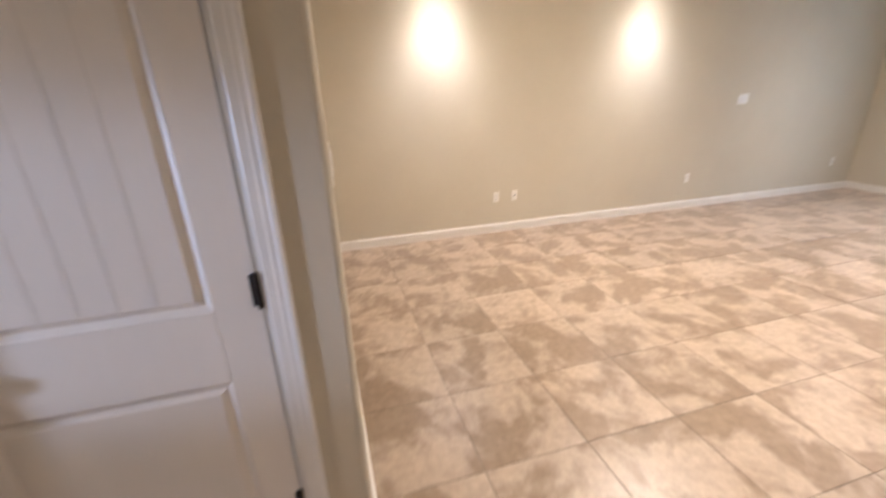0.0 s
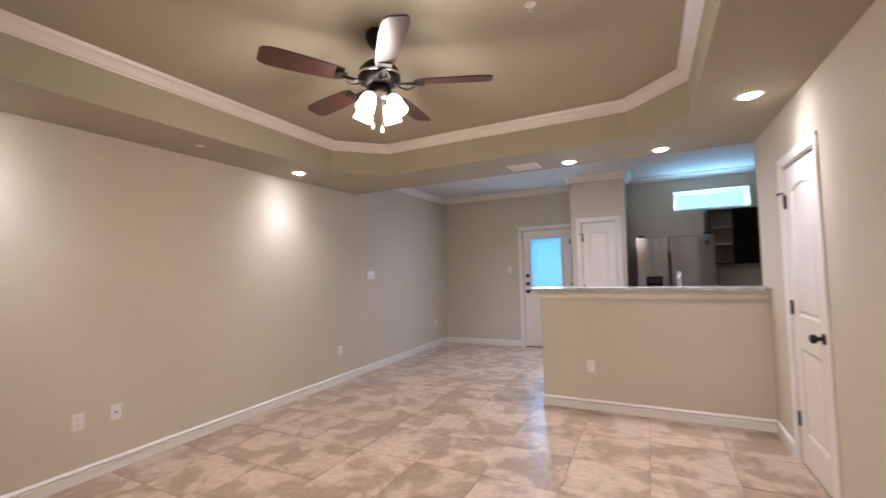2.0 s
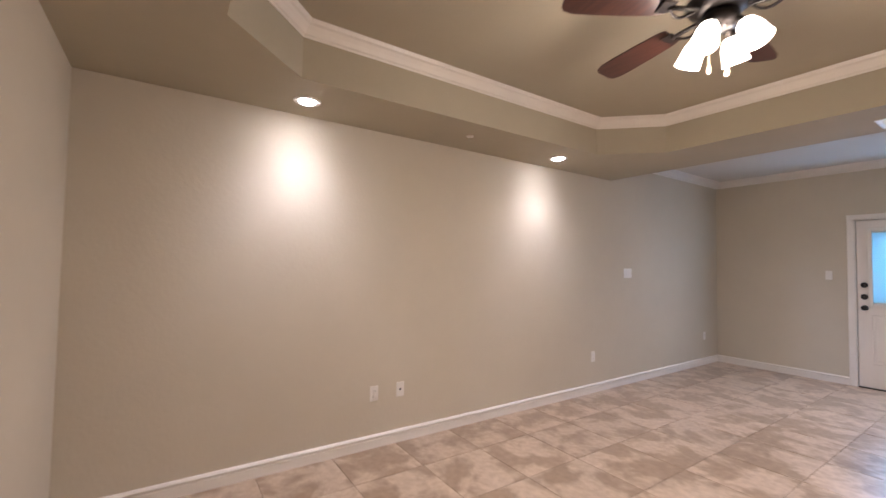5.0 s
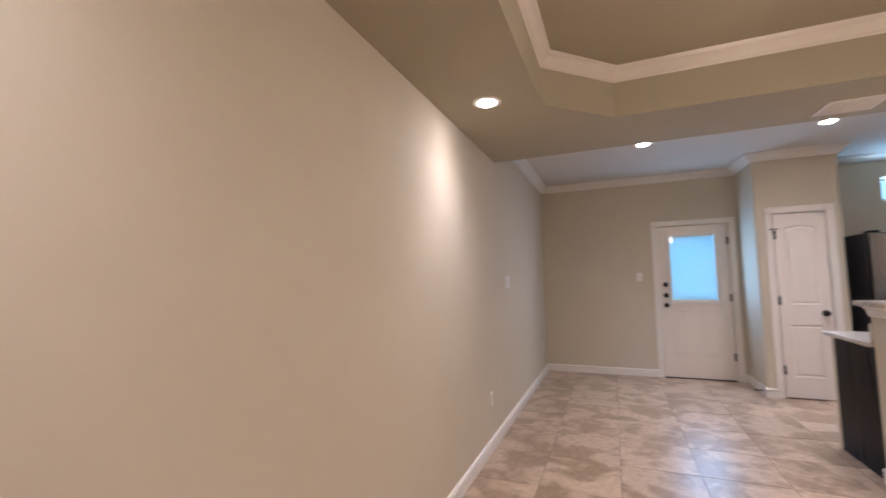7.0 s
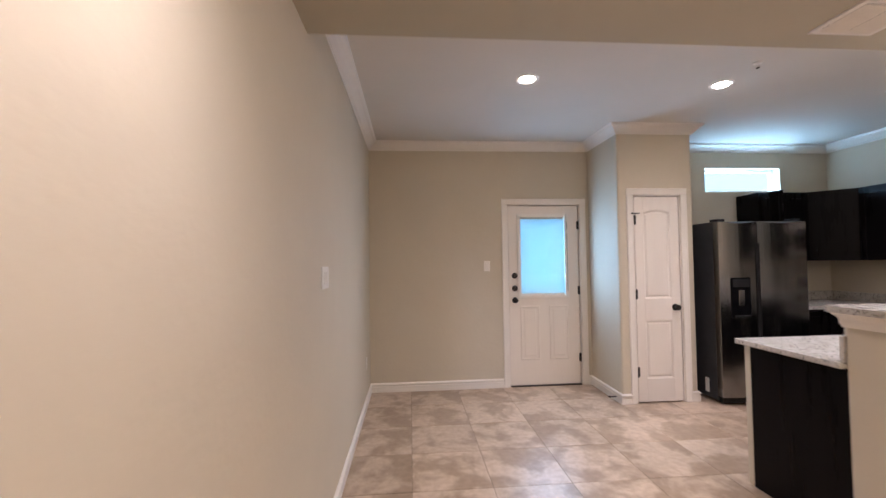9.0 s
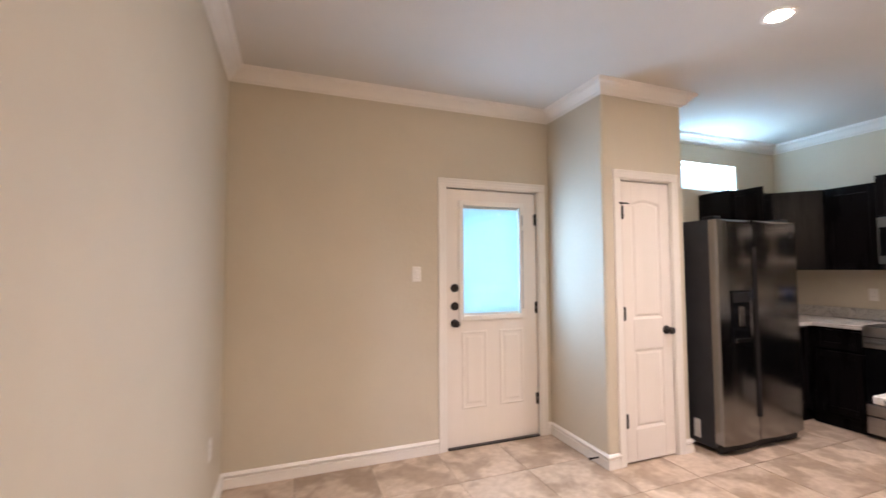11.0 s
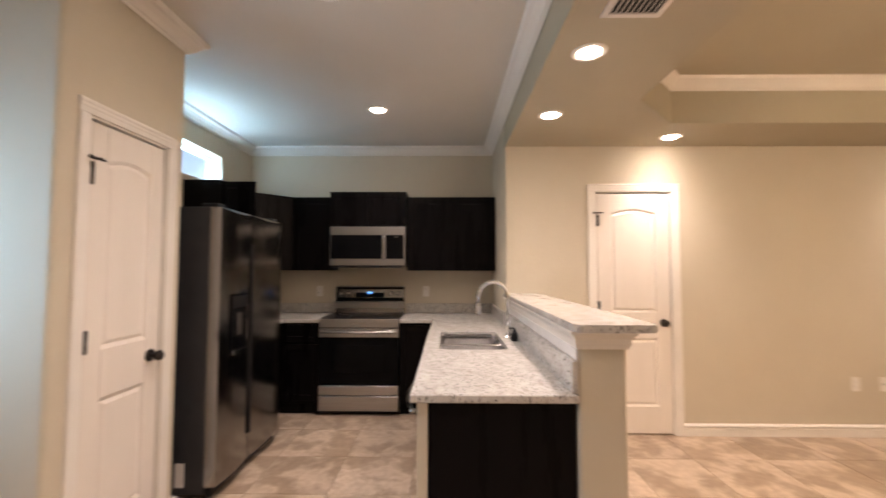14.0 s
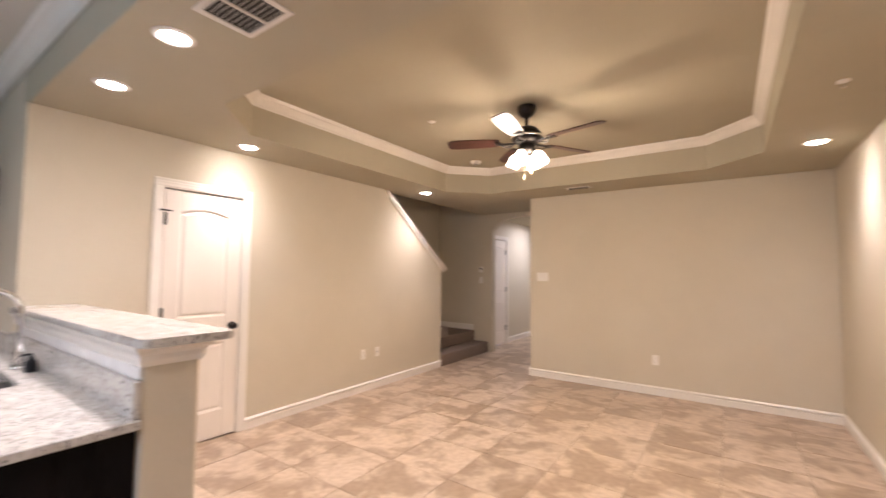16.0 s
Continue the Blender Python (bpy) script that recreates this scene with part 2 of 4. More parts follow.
def thing(name, place=(0, 0, 0), rz=0.0, label="", category="", group="", kind=""):
    ob = new(name)
    ob.empty_display_size = 0.1
    ob.matrix_world = pose(*place, 0, 0, rz)
    BASE[ob.name] = Vector(place)
    return tagged(ob, label, category, group, kind)


def mesh_of(name, bm, material, smooth=False):
    me = bpy.data.meshes.new(name)
    bmesh.ops.recalc_face_normals(bm, faces=bm.faces)
    bm.to_mesh(me)
    bm.free()
    me.materials.append(material)
    if smooth:
        me.polygons.foreach_set("use_smooth", [True] * len(me.polygons))
        me.update()
    return me


def part(name, bm, material, parent=None, label="", w=False, smooth=False):
    """Links a bmesh as one mesh object under a thing or a part. w: its points are world places."""
    if w and parent is not None:
        bmesh.ops.translate(bm, verts=bm.verts, vec=-BASE[parent.name])
    ob = new(name, mesh_of(name, bm, material, smooth))
    if parent is not None:
        ob.parent = parent
        if parent.name in BASE:
            BASE[ob.name] = BASE[parent.name]
    if label:
        ob["label"] = label
    return ob


def structure(name, bm, material, label, category, smooth=False):
    return tagged(part(name, bm, material, smooth=smooth), label, category, kind="structure")


def box(x0, x1, y0, y1, z0, z1, bevel=0.0, bm=None, seg=1):
    own = bmesh.new()
    bmesh.ops.create_cube(own, size=1)
    for v in own.verts:
        v.co = Vector(((x0 + x1) / 2 + v.co.x * (x1 - x0), (y0 + y1) / 2 + v.co.y * (y1 - y0), (z0 + z1) / 2 + v.co.z * (z1 - z0)))
    if bevel:
        bmesh.ops.bevel(own, geom=own.edges[:], offset=bevel, segments=seg, affect="EDGES", profile=0.6)
    return merge(bm, own)


def merge(bm, own):
    if bm is None:
        return own
    me = bpy.data.meshes.new("tmp")
    own.to_mesh(me)
    own.free()
    bm.from_mesh(me)
    bpy.data.meshes.remove(me)
    return bm


def lathe(profile, center=(0, 0, 0), axis="z", seg=24, bm=None):
    """Turns (radius, height) points round an axis through center."""
    own = bmesh.new()
    rings = []
    for r, h in profile:
        ring = []
        for i in range(seg):
            a = 2 * math.pi * i / seg
            p = {"z": (r * math.cos(a), r * math.sin(a), h), "y": (r * math.cos(a), h, r * math.sin(a)), "x": (h, r * math.cos(a), r * math.sin(a))}[axis]
            ring.append(own.verts.new(Vector(p) + Vector(center)))
        rings.append(ring)
    for a, b in zip(rings, rings[1:]):
        for i in range(seg):
            own.faces.new((a[i], a[(i + 1) % seg], b[(i + 1) % seg], b[i]))
    own.faces.new(rings[0])
    own.faces.new(rings[-1][::-1])
    return merge(bm, own)


def prism(points, axis, a, b, bm=None):
    """A polygon of 2D points pushed along an axis from a to b."""
    own = bmesh.new()

    def at(p, h):
        return {"x": (h, p[0], p[1]), "y": (p[0], h, p[1]), "z": (p[0], p[1], h)}[axis]
    lo, hi = [own.verts.new(at(p, a)) for p in points], [own.verts.new(at(p, b)) for p in points]
    own.faces.new(lo)
    own.faces.new(hi[::-1])
    for i in range(len(points)):
        j = (i + 1) % len(points)
        own.faces.new((lo[i], lo[j], hi[j], hi[i]))
    return merge(bm, own)


def tube(path, radius, seg=10, bm=None):
    own = bmesh.new()
    rings = []
    pts = [Vector(p) for p in path]
    side = None
    for i, p in enumerate(pts):
        d = (pts[min(i + 1, len(pts) - 1)] - pts[max(i - 1, 0)]).normalized()
        if side is None:
            side = d.cross(Vector((0, 0, 1))) if abs(d.z) < 0.9 else d.cross(Vector((1, 0, 0)))
        side = (side - d * side.dot(d)).normalized()
        up = d.cross(side)
        r = radius[i] if isinstance(radius, (list, tuple)) else radius
        rings.append([own.verts.new(p + (side * math.cos(a) + up * math.sin(a)) * r) for a in (2 * math.pi * k / seg for k in range(seg))])
    for a, b in zip(rings, rings[1:]):
        for k in range(seg):
            own.faces.new((a[k], a[(k + 1) % seg], b[(k + 1) % seg], b[k]))
    own.faces.new(rings[0][::-1])
    own.faces.new(rings[-1])
    return merge(bm, own)


def sweep(path, profile, closed=False):
    """Runs a moulding along a plan path; the profile is (out from the wall, height), out to the left of the path."""
    own = bmesh.new()
    pts = [Vector(p) for p in path]
    n = len(pts)
    rings = []
    for i, p in enumerate(pts):
        before = (p - pts[i - 1]).normalized() if (closed or i > 0) else None
        after = (pts[(i + 1) % n] - p).normalized() if (closed or i < n - 1) else None
        before, after = before or after, after or before
        n1, n2 = Vector((-before.y, before.x)), Vector((-after.y, after.x))
        m = (n1 + n2).normalized()
        m = m / max(0.3, m.dot(n1))
        rings.append([own.verts.new((p.x + m.x * d, p.y + m.y * d, z)) for d, z in profile])
    k = len(profile)
    for i in range(n if closed else n - 1):
        a, b = rings[i], rings[(i + 1) % n]
        for j in range(k):
            own.faces.new((a[j], a[(j + 1) % k], b[(j + 1) % k], b[j]))
    if not closed:
        own.faces.new(rings[0])
        own.faces.new(rings[-1][::-1])
    return own


def wall(axis, t0, t1, a0, a1, z0, z1, holes=()):
    """A wall of thickness t0..t1 along a0..a1, with rectangular openings (a, b, low, high)."""
    bm = None
    cuts = sorted({a0, a1, *(h[0] for h in holes), *(h[1] for h in holes)})
    for a, b in zip(cuts, cuts[1:]):
        spans, low = [], z0
        for h in sorted(h for h in holes if h[0] <= a and h[1] >= b):
            if h[2] > low:
                spans.append((low, h[2]))
            low = h[3]
        spans.append((low, z1))
        for s, e in spans:
            bm = box(a, b, t0, t1, s, e, bm=bm) if axis == "x" else box(t0, t1, a, b, s, e, bm=bm)
    return bm


def rounded(bm, *corners, r=0.02):
    """Softens upright outer corners of a plastered wall, given as (x, y)."""
    edges = [e for e in bm.edges for x, y in corners if all(abs(v.co.x - x) < 1e-4 and abs(v.co.y - y) < 1e-4 for v in e.verts)]
    bmesh.ops.bevel(bm, geom=edges, offset=r, segments=4, affect="EDGES", profile=0.5)
    return bm


# ---- structure: floor, walls, ceilings ----
structure("ground", box(-60, 60, -60, 60, -0.35, -0.20), M_STONE, "bare brown soil round the house", "ground")
floor = structure("floor", box(-0.12, 5.6, -2.62, 9.75, -0.20, -0.004), M_GROUT, "mottled beige travertine-look tile floor with brown grout", "floor")
structure("wall_left", wall("y", -0.12, 0, 1.93, 9.6, 0, 2.9), M_WALL, "long beige painted textured wall washed by downlights", "wall")
DOOR_X0, DOOR_X1 = 1.557, 2.368
structure("wall_far", wall("x", 9.6, 9.75, -0.12, 5.6, 0, 2.9, [(DOOR_X0 - 0.02, DOOR_X1 + 0.02, 0, 2.05), (3.92, 4.87, 2.185, 2.472)]), M_WALL, "beige painted wall with half-glazed door and high window", "wall")
structure("wall_kitchen", wall("y", 5.48, 5.6, 6.76, 9.6, 0, 2.9), M_WALL, "beige painted kitchen wall behind dark cabinets", "wall")
structure("wall_kitchen_side", wall("x", 6.76, 6.88, 4.54, 5.48, 0, 2.9), M_WALL, "short beige wall at the end of the kitchen", "wall")
bm = prism([(2.40, 0), (5.47, 0), (5.47, 2.44), (3.60, 2.44), (2.40, 1.50)], "x", 4.42, 4.54)
bm = box(4.42, 4.54, 5.47, 6.12, 2.05, 2.44, bm=bm)
bm = box(4.42, 4.54, 6.12, 6.88, 0, 2.44, bm=bm)
structure("wall_right", bm, M_WALL, "beige painted wall sloping down along the stairs", "wall")
structure("wall_back", wall("x", 1.93, 2.05, -0.12, 3.03, 0, 2.9), M_WALL, "plain beige painted wall facing the kitchen", "wall")
structure("wall_hall", rounded(wall("y", 3.03, 3.15, -2.5, 2.05, 0, 2.9, [(1.02, 1.85, 0, 2.05)]), (3.15, 2.05)), M_WALL, "beige painted hallway wall with white door", "wall")
arch = [(3.15, 0), (3.25, 0), (3.25, 2.10)]
for i in range(1, 12):
    a = math.pi * (1 - i / 12)
    arch.append((3.79 + 0.54 * math.cos(a), 2.10 + 0.27 * math.sin(a)))
arch += [(4.33, 2.10), (4.33, 0), (5.48, 0), (5.48, 2.9), (3.15, 2.9)]
structure("wall_arch", prism(arch, "y", 0.83, 0.95), M_WALL, "beige painted wall with arched opening to a hallway", "wall")
structure("wall_hall_side", wall("y", 4.56, 4.68, -2.5, 0.83, 0, 2.9, [(-0.09, 0.64, 0, 2.05)]), M_WALL, "beige painted hallway wall behind the arch", "wall")
structure("wall_hall_end", wall("x", -2.62, -2.5, 3.03, 4.68, 0, 2.9, [(4.2, 4.55, 0.7, 2.0)]), M_WALL, "beige painted wall at the end of the hallway", "wall")
structure("wall_stair", wall("y", 5.48, 5.6, 0.83, 6.76, 0, 5.2), M_WALL, "beige painted wall beside the stairs", "wall")
structure("wall_pantry_side", rounded(wall("y", 2.49, 2.60, 8.93, 9.6, 0, 2.9), (2.49, 8.93)), M_WALL, "beige painted side wall of the pantry closet", "wall")
structure("wall_pantry_front", rounded(wall("x", 8.93, 9.04, 2.60, 3.27, 0, 2.9, [(2.645, 3.135, 0, 2.055)]), (3.27, 8.93)), M_WALL, "narrow beige painted pantry wall around its door", "wall")
structure("wall_pantry_end", wall("y", 3.17, 3.27, 9.04, 9.6, 0, 2.9), M_WALL, "beige painted pantry wall beside the refrigerator", "wall")
# bar wall
structure("wall_bar", rounded(box(2.53, 4.42, 6.68, 6.87, 0, 1.145), (2.53, 6.68), (2.53, 6.87), r=0.015), M_WALL, "beige painted half wall carrying the raised bar", "wall")

OX0, OX1, OY0, OY1, CH = 0.605, 3.85, 2.69, 6.18, 0.42
OCT = [(OX0 + CH, OY0), (OX1 - CH, OY0), (OX1, OY0 + CH), (OX1, OY1 - CH), (OX1 - CH, OY1), (OX0 + CH, OY1), (OX0, OY1 - CH), (OX0, OY0 + CH)]
bm = bmesh.new()
RECT = [(-0.1, 1.95), (4.54, 1.95), (4.54, 6.88), (-0.1, 6.88)]
lo = [bm.verts.new((*p, 2.44)) for p in OCT]
hi = [bm.verts.new((*p, 2.76)) for p in OCT]
rc = [bm.verts.new((*p, 2.44)) for p in RECT]
rt = [bm.verts.new((*p, 2.76)) for p in RECT]
for i in range(4):
    j = (i + 1) % 4
    for ring, r in ((lo, rc), (hi, rt)):
        bm.faces.new((r[i], r[j], ring[(2 * i + 1) % 8], ring[2 * i]))
        bm.faces.new((r[j], ring[(2 * i + 2) % 8], ring[(2 * i + 1) % 8]))
    bm.faces.new((rc[i], rc[j], rt[j], rt[i]))
for i in range(8):
    bm.faces.new((lo[i], lo[(i + 1) % 8], hi[(i + 1) % 8], hi[i]))
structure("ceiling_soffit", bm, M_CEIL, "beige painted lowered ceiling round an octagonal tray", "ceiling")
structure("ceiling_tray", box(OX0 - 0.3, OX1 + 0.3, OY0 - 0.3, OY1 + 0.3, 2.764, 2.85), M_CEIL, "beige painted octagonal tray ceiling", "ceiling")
structure("ceiling_kitchen", box(-0.12, 5.6, 6.884, 9.75, 2.745, 2.86), M_CEIL_BRIGHT, "beige painted kitchen and dining ceiling, brighter light put into its colour", "ceiling")
bm = box(3.03, 4.54, 0.83, 1.946, 2.44, 2.6)
bm = box(3.03, 5.6, -2.62, 0.83, 2.44, 2.6, bm=bm)
structure("ceiling_hall", bm, M_CEIL, "beige painted hallway and landing ceiling", "ceiling")
# unseen shell over rooms and stairwell, added to keep sky light out
bm = box(-0.2, 5.7, -1.8, 6.7, 5.2, 5.3)
bm = box(-0.2, 5.7, 6.7, 9.85, 2.905, 3.0, bm=bm)
bm = box(4.42, 4.54, 1.946, 6.8, 2.77, 5.2, bm=bm)
bm = box(4.42, 4.54, 0.83, 1.946, 2.602, 5.2, bm=bm)
bm = box(4.542, 5.6, 0.83, 0.95, 2.902, 5.2, bm=bm)
bm = box(4.42, 5.6, 6.7, 6.76, 2.44, 5.2, bm=bm)
bm = box(-0.2, 4.42, -1.8, 6.7, 2.905, 3.0, bm=bm)
structure("ceiling_upper", bm, M_WALL, "unseen plain shell closing off the sky above the rooms", "ceiling")

CROWN = [(0, 0), (0.008, 0.0), (0.012, 0.012), (0.03, 0.022), (0.05, 0.055), (0.075, 0.085), (0.098, 0.098), (0.105, 0.115), (0.112, 0.13), (0, 0.13)]
K = [(0, 6.884), (5.48, 6.884), (5.48, 9.6), (3.27, 9.6), (3.27, 8.93), (2.49, 8.93), (2.49, 9.6), (0, 9.6)]
structure("crown_moulding_kitchen", sweep(K, [(d * 0.82, 2.653 + z * 0.70) for d, z in CROWN], True), M_TRIM, "off-white painted crown moulding round the kitchen ceiling", "crown moulding")
structure("crown_moulding_tray", sweep(OCT, [(d * 0.62, 2.676 + z * 0.67) for d, z in CROWN], True), M_TRIM, "off-white painted crown moulding round the tray ceiling", "crown moulding")
BASEB = [(0, 0), (0.013, 0), (0.013, 0.061), (0.007, 0.064), (0.007, 0.072), (0.017, 0.077), (0.018, 0.085), (0.008, 0.098), (0, 0.1)]
for path in ([(1.474, 9.6), (0, 9.6), (0, 2.05), (3.15, 2.05), (3.15, 1.915)], [(2.595, 8.93), (2.49, 8.93), (2.49, 9.6), (2.451, 9.6)],
             [(3.27, 9.3), (3.27, 8.93), (3.19, 8.93)], [(4.42, 2.40), (4.42, 5.42)], [(4.42, 6.17), (4.42, 6.68), (2.53, 6.68), (2.53, 6.868)],
             [(4.56, -2.5), (4.56, -0.15)], [(3.15, 0.83), (3.15, -2.5), (4.56, -2.5)]):
    structure("baseboard", sweep(path, BASEB), M_TRIM, "off-white painted stepped baseboard along the wall", "baseboard")
structure("baseboard", sweep([(4.71, 0.95), (5.48, 0.95), (5.48, 1.9)], [(d, 0.36 + z) for d, z in BASEB]), M_TRIM, "off-white painted baseboard round the stair landing", "baseboard")
# sloped cap on the stair wall
bm = prism([(2.30, 1.452), (2.30, 1.426), (3.62, 2.436 - 0.032), (3.62, 2.436)], "x", 4.385, 4.575)
bm = prism([(2.36, 1.426), (2.36, 1.40), (3.60, 2.39 - 0.03), (3.60, 2.404)], "x", 4.40, 4.42, bm=bm)
structure("stair_wall_cap", bm, M_TRIM, "off-white painted sloping cap on the stair wall", "trim")

# ---- stairs ----
stairs = thing("staircase", (4.42, 0.95, 0), label="brown carpeted stairs turning at a low landing", category="stairs", kind="structure")
part("step", box(4.40, 5.48, 0.952, 2.39, 0.0, 0.18, 0.018, seg=2), M_CARPET, stairs, w=True)
part("landing", box(4.68, 5.478, 0.953, 2.39, 0.182, 0.36, 0.018, seg=2), M_CARPET, stairs, w=True)
for i in range(9):
    y = 2.0 + 0.27 * i
    part("step", box(4.55, 5.476, y, y + 0.30, 0.36 + 0.18 * i, 0.54 + 0.18 * i, 0.015), M_CARPET, stairs, w=True)

# ---- doors ----


def arched(x0, x1, z0, z1, rise, n=10):
    pts = [(x0, z0), (x1, z0), (x1, z1 - rise)]
    for i in range(1, n):
        u = i / n
        pts.append((x1 + (x0 - x1) * u, z1 - rise + rise * math.sin(math.pi * u)))
    return pts + [(x0, z1 - rise)]


def casing(door, x0, x1, top, face):
    """Stepped white casing round an opening; face is the wall face."""
    w = 0.062
    prof = [(0, 0), (w, 0), (w, 0.012), (w - 0.004, 0.015), (w - 0.014, 0.015), (w - 0.019, 0.0125), (w - 0.026, 0.0118), (w - 0.032, 0.0118), (w - 0.037, 0.010), (0.012, 0.009), (0.004, 0.0085), (0, 0.006)]
    for a, s in ((x0, -1), (x1, 1)):
        part("casing", prism([(a + s * u, face - d) for u, d in prof], "z", 0.0, top), M_TRIM, door)
    part("casing", prism([(face - d, top + 0.0005 + u) for u, d in prof], "x", x0 - w, x1 + w), M_TRIM, door)
    bm = box(x0, x0 + 0.012, face + 0.001, face + 0.11, 0, top)
    bm = box(x1 - 0.012, x1, face + 0.001, face + 0.11, 0, top, bm=bm)
    bm = box(x0, x1, face + 0.001, face + 0.11, top - 0.009, top, bm=bm)
    bm = box(x0 + 0.012, x0 + 0.030, face + 0.068, face + 0.088, 0, top - 0.009, bm=bm)
    bm = box(x1 - 0.030, x1 - 0.012, face + 0.068, face + 0.088, 0, top - 0.009, bm=bm)
    bm = box(x0 + 0.030, x1 - 0.030, face + 0.068, face + 0.088, top - 0.032, top - 0.009, bm=bm)
    part("jamb", bm, M_TRIM, door)


def hinges(door, x, y, heights):
    for z in heights:
        h = part("hinge", box(x - 0.017, x + 0.017, y - 0.003, y + 0.003, z - 0.045, z + 0.045, 0.001), M_BRONZE, door)
        part("hinge_pin", lathe([(0.007, -0.05), (0.0075, -0.047), (0.0075, 0.047), (0.007, 0.05)], (x, y - 0.006, z), seg=10), M_BRONZE, h)


def knob(door, x, y, z, name="knob", r=0.027):
    k = part(name, lathe([(0.012, 0.0), (0.012, -0.03), (r * 0.8, -0.036), (r, -0.046), (r, -0.056), (r * 0.75, -0.066), (r * 0.2, -0.069)], (x, y, z), "y", 20), M_BRONZE, door, "dark bronze round knob", smooth=True)
    part("rosette", lathe([(0.033, 0.0), (0.033, -0.006), (0.026, -0.011), (0.01, -0.011)], (x, y, z), "y", 22), M_BRONZE, k)


def panel_door(name, place, rz, width, label, hinge_left=True, planks=True, stop=True, height=2.03):
    """Two-panel arched-top moulded door; the viewer stands on its -y side."""
    d = thing(name, place, rz, label, "door", kind="structure")
    s = min(0.115, width * 0.2)
    ys = 0.008
    core = box(0, width, ys + 0.012, ys + 0.035, 0.012, height, 0.0)
    slab = part("slab", core, M_DOOR, d)
    f0, f1 = ys, ys + 0.0115
    part("stile", box(0, s, f0, f1, 0.012, height, 0.002), M_DOOR, d)
    part("stile", box(width - s, width, f0, f1, 0.012, height, 0.002), M_DOOR, d)
    part("rail", box(s, width - s, f0, f1, 0.012, 0.235, 0.002), M_DOOR, d)
    part("rail", box(s, width - s, f0, f1, 0.80, 1.02, 0.002), M_DOOR, d)
    rise = 0.035 * (width / 0.61)
    top = [(s, height), (s, 1.90 - rise)]
    for i in range(1, 10):
        u = i / 10
        top.append((s + (width - 2 * s) * u, 1.90 - rise + rise * math.sin(math.pi * u)))
    top += [(width - s, 1.90 - rise), (width - s, height)]
    part("rail", prism(top, "y", f0, f1), M_DOOR, d)
    for z0, z1, ri in ((0.235, 0.80, 0.0), (1.02, 1.90, rise)):
        x0, x1 = s, width - s
        g = 0.035
        outer = arched(x0, x1, z0, z1, ri) if ri else [(x0, z0), (x1, z0), (x1, z1), (x0, z1)]
        inner = arched(x0 + g, x1 - g, z0 + g, z1 - g, ri * 0.95) if ri else [(x0 + g, z0 + g), (x1 - g, z0 + g), (x1 - g, z1 - g), (x0 + g, z1 - g)]
        bmx = bmesh.new()
        a = [bmx.verts.new((p[0], f0 + 0.0005, p[1])) for p in outer]
        b = [bmx.verts.new((p[0] * 0.62 + q[0] * 0.38, f0 + 0.0105, p[1] * 0.5 + q[1] * 0.5)) for p, q in zip(outer, inner)]
        c = [bmx.verts.new((p[0], f0 + 0.002, p[1])) for p in inner]
        for r0, r1 in ((a, b), (b, c)):
            for i in range(len(outer)):
                j = (i + 1) % len(outer)
                bmx.faces.new((r0[i], r0[j], r1[j], r1[i]))
        bmx.faces.new(c)
        pan = part("panel", bmx, M_DOOR, d)
        if planks and ri:
            n = max(3, round((x1 - x0 - 2 * g) / 0.085))
            step = (x1 - x0 - 2 * g) / n
            for i in range(1, n):
                x = x0 + g + step * i
                # thin darker strip on the panel stands in for a groove's shade
                part("groove_shade", box(x - 0.0015, x + 0.0015, f0 + 0.0012, f0 + 0.0019, z0 + g + 0.004, z1 - g - ri * 0.75), M_GROOVE_SHADE, pan)
    hx, kx = (0.0, width - 0.06) if hinge_left else (width, 0.06)
    hinges(d, hx, f0 - 0.002, (0.305, 1.065, 1.80))
    knob(d, kx, f0, 0.93)
    if stop:
        sgn = 1 if hinge_left else -1
        bm2 = tube([(hx, f0 - 0.012, 1.862), (hx, f0 - 0.05, 1.862)], 0.005)
        bm2 = tube([(hx - 0.035 * sgn, f0 - 0.035, 1.862), (hx + 0.04 * sgn, f0 - 0.03, 1.862)], 0.0055, bm=bm2)
        bm2 = lathe([(0.009, -0.005), (0.009, 0.005)], (hx - 0.037 * sgn, f0 - 0.035, 1.862), "x", 10, bm=bm2)
        part("door_stop", bm2, M_BRONZE, d)
    casing(d, -0.02, width + 0.02, 2.05, 0.0)
    return d


# closet door in the right wall, seen from -x: local x runs along -y
panel_door("door_1", (4.42, 6.10, 0), -90, 0.61, "closed white two-panel closet door with arched top and black knob", planks=False)
# pantry door
panel_door("door_2", (2.66, 8.93, 0), 0, 0.46, "closed narrow white pantry door with arched panel and black knob", planks=False)
# hallway door beside the start of the walk, seen from +x: local x runs along +y
panel_door("door_3", (3.15, 1.04, 0), 90, 0.79, "closed white two-panel hallway door with grooved planks", hinge_left=False, stop=False)
# hallway door behind the arch
panel_door("door_4", (4.56, 0.62, 0), -90, 0.69, "closed white hallway door seen through the arch", hinge_left=False, planks=False, stop=False)

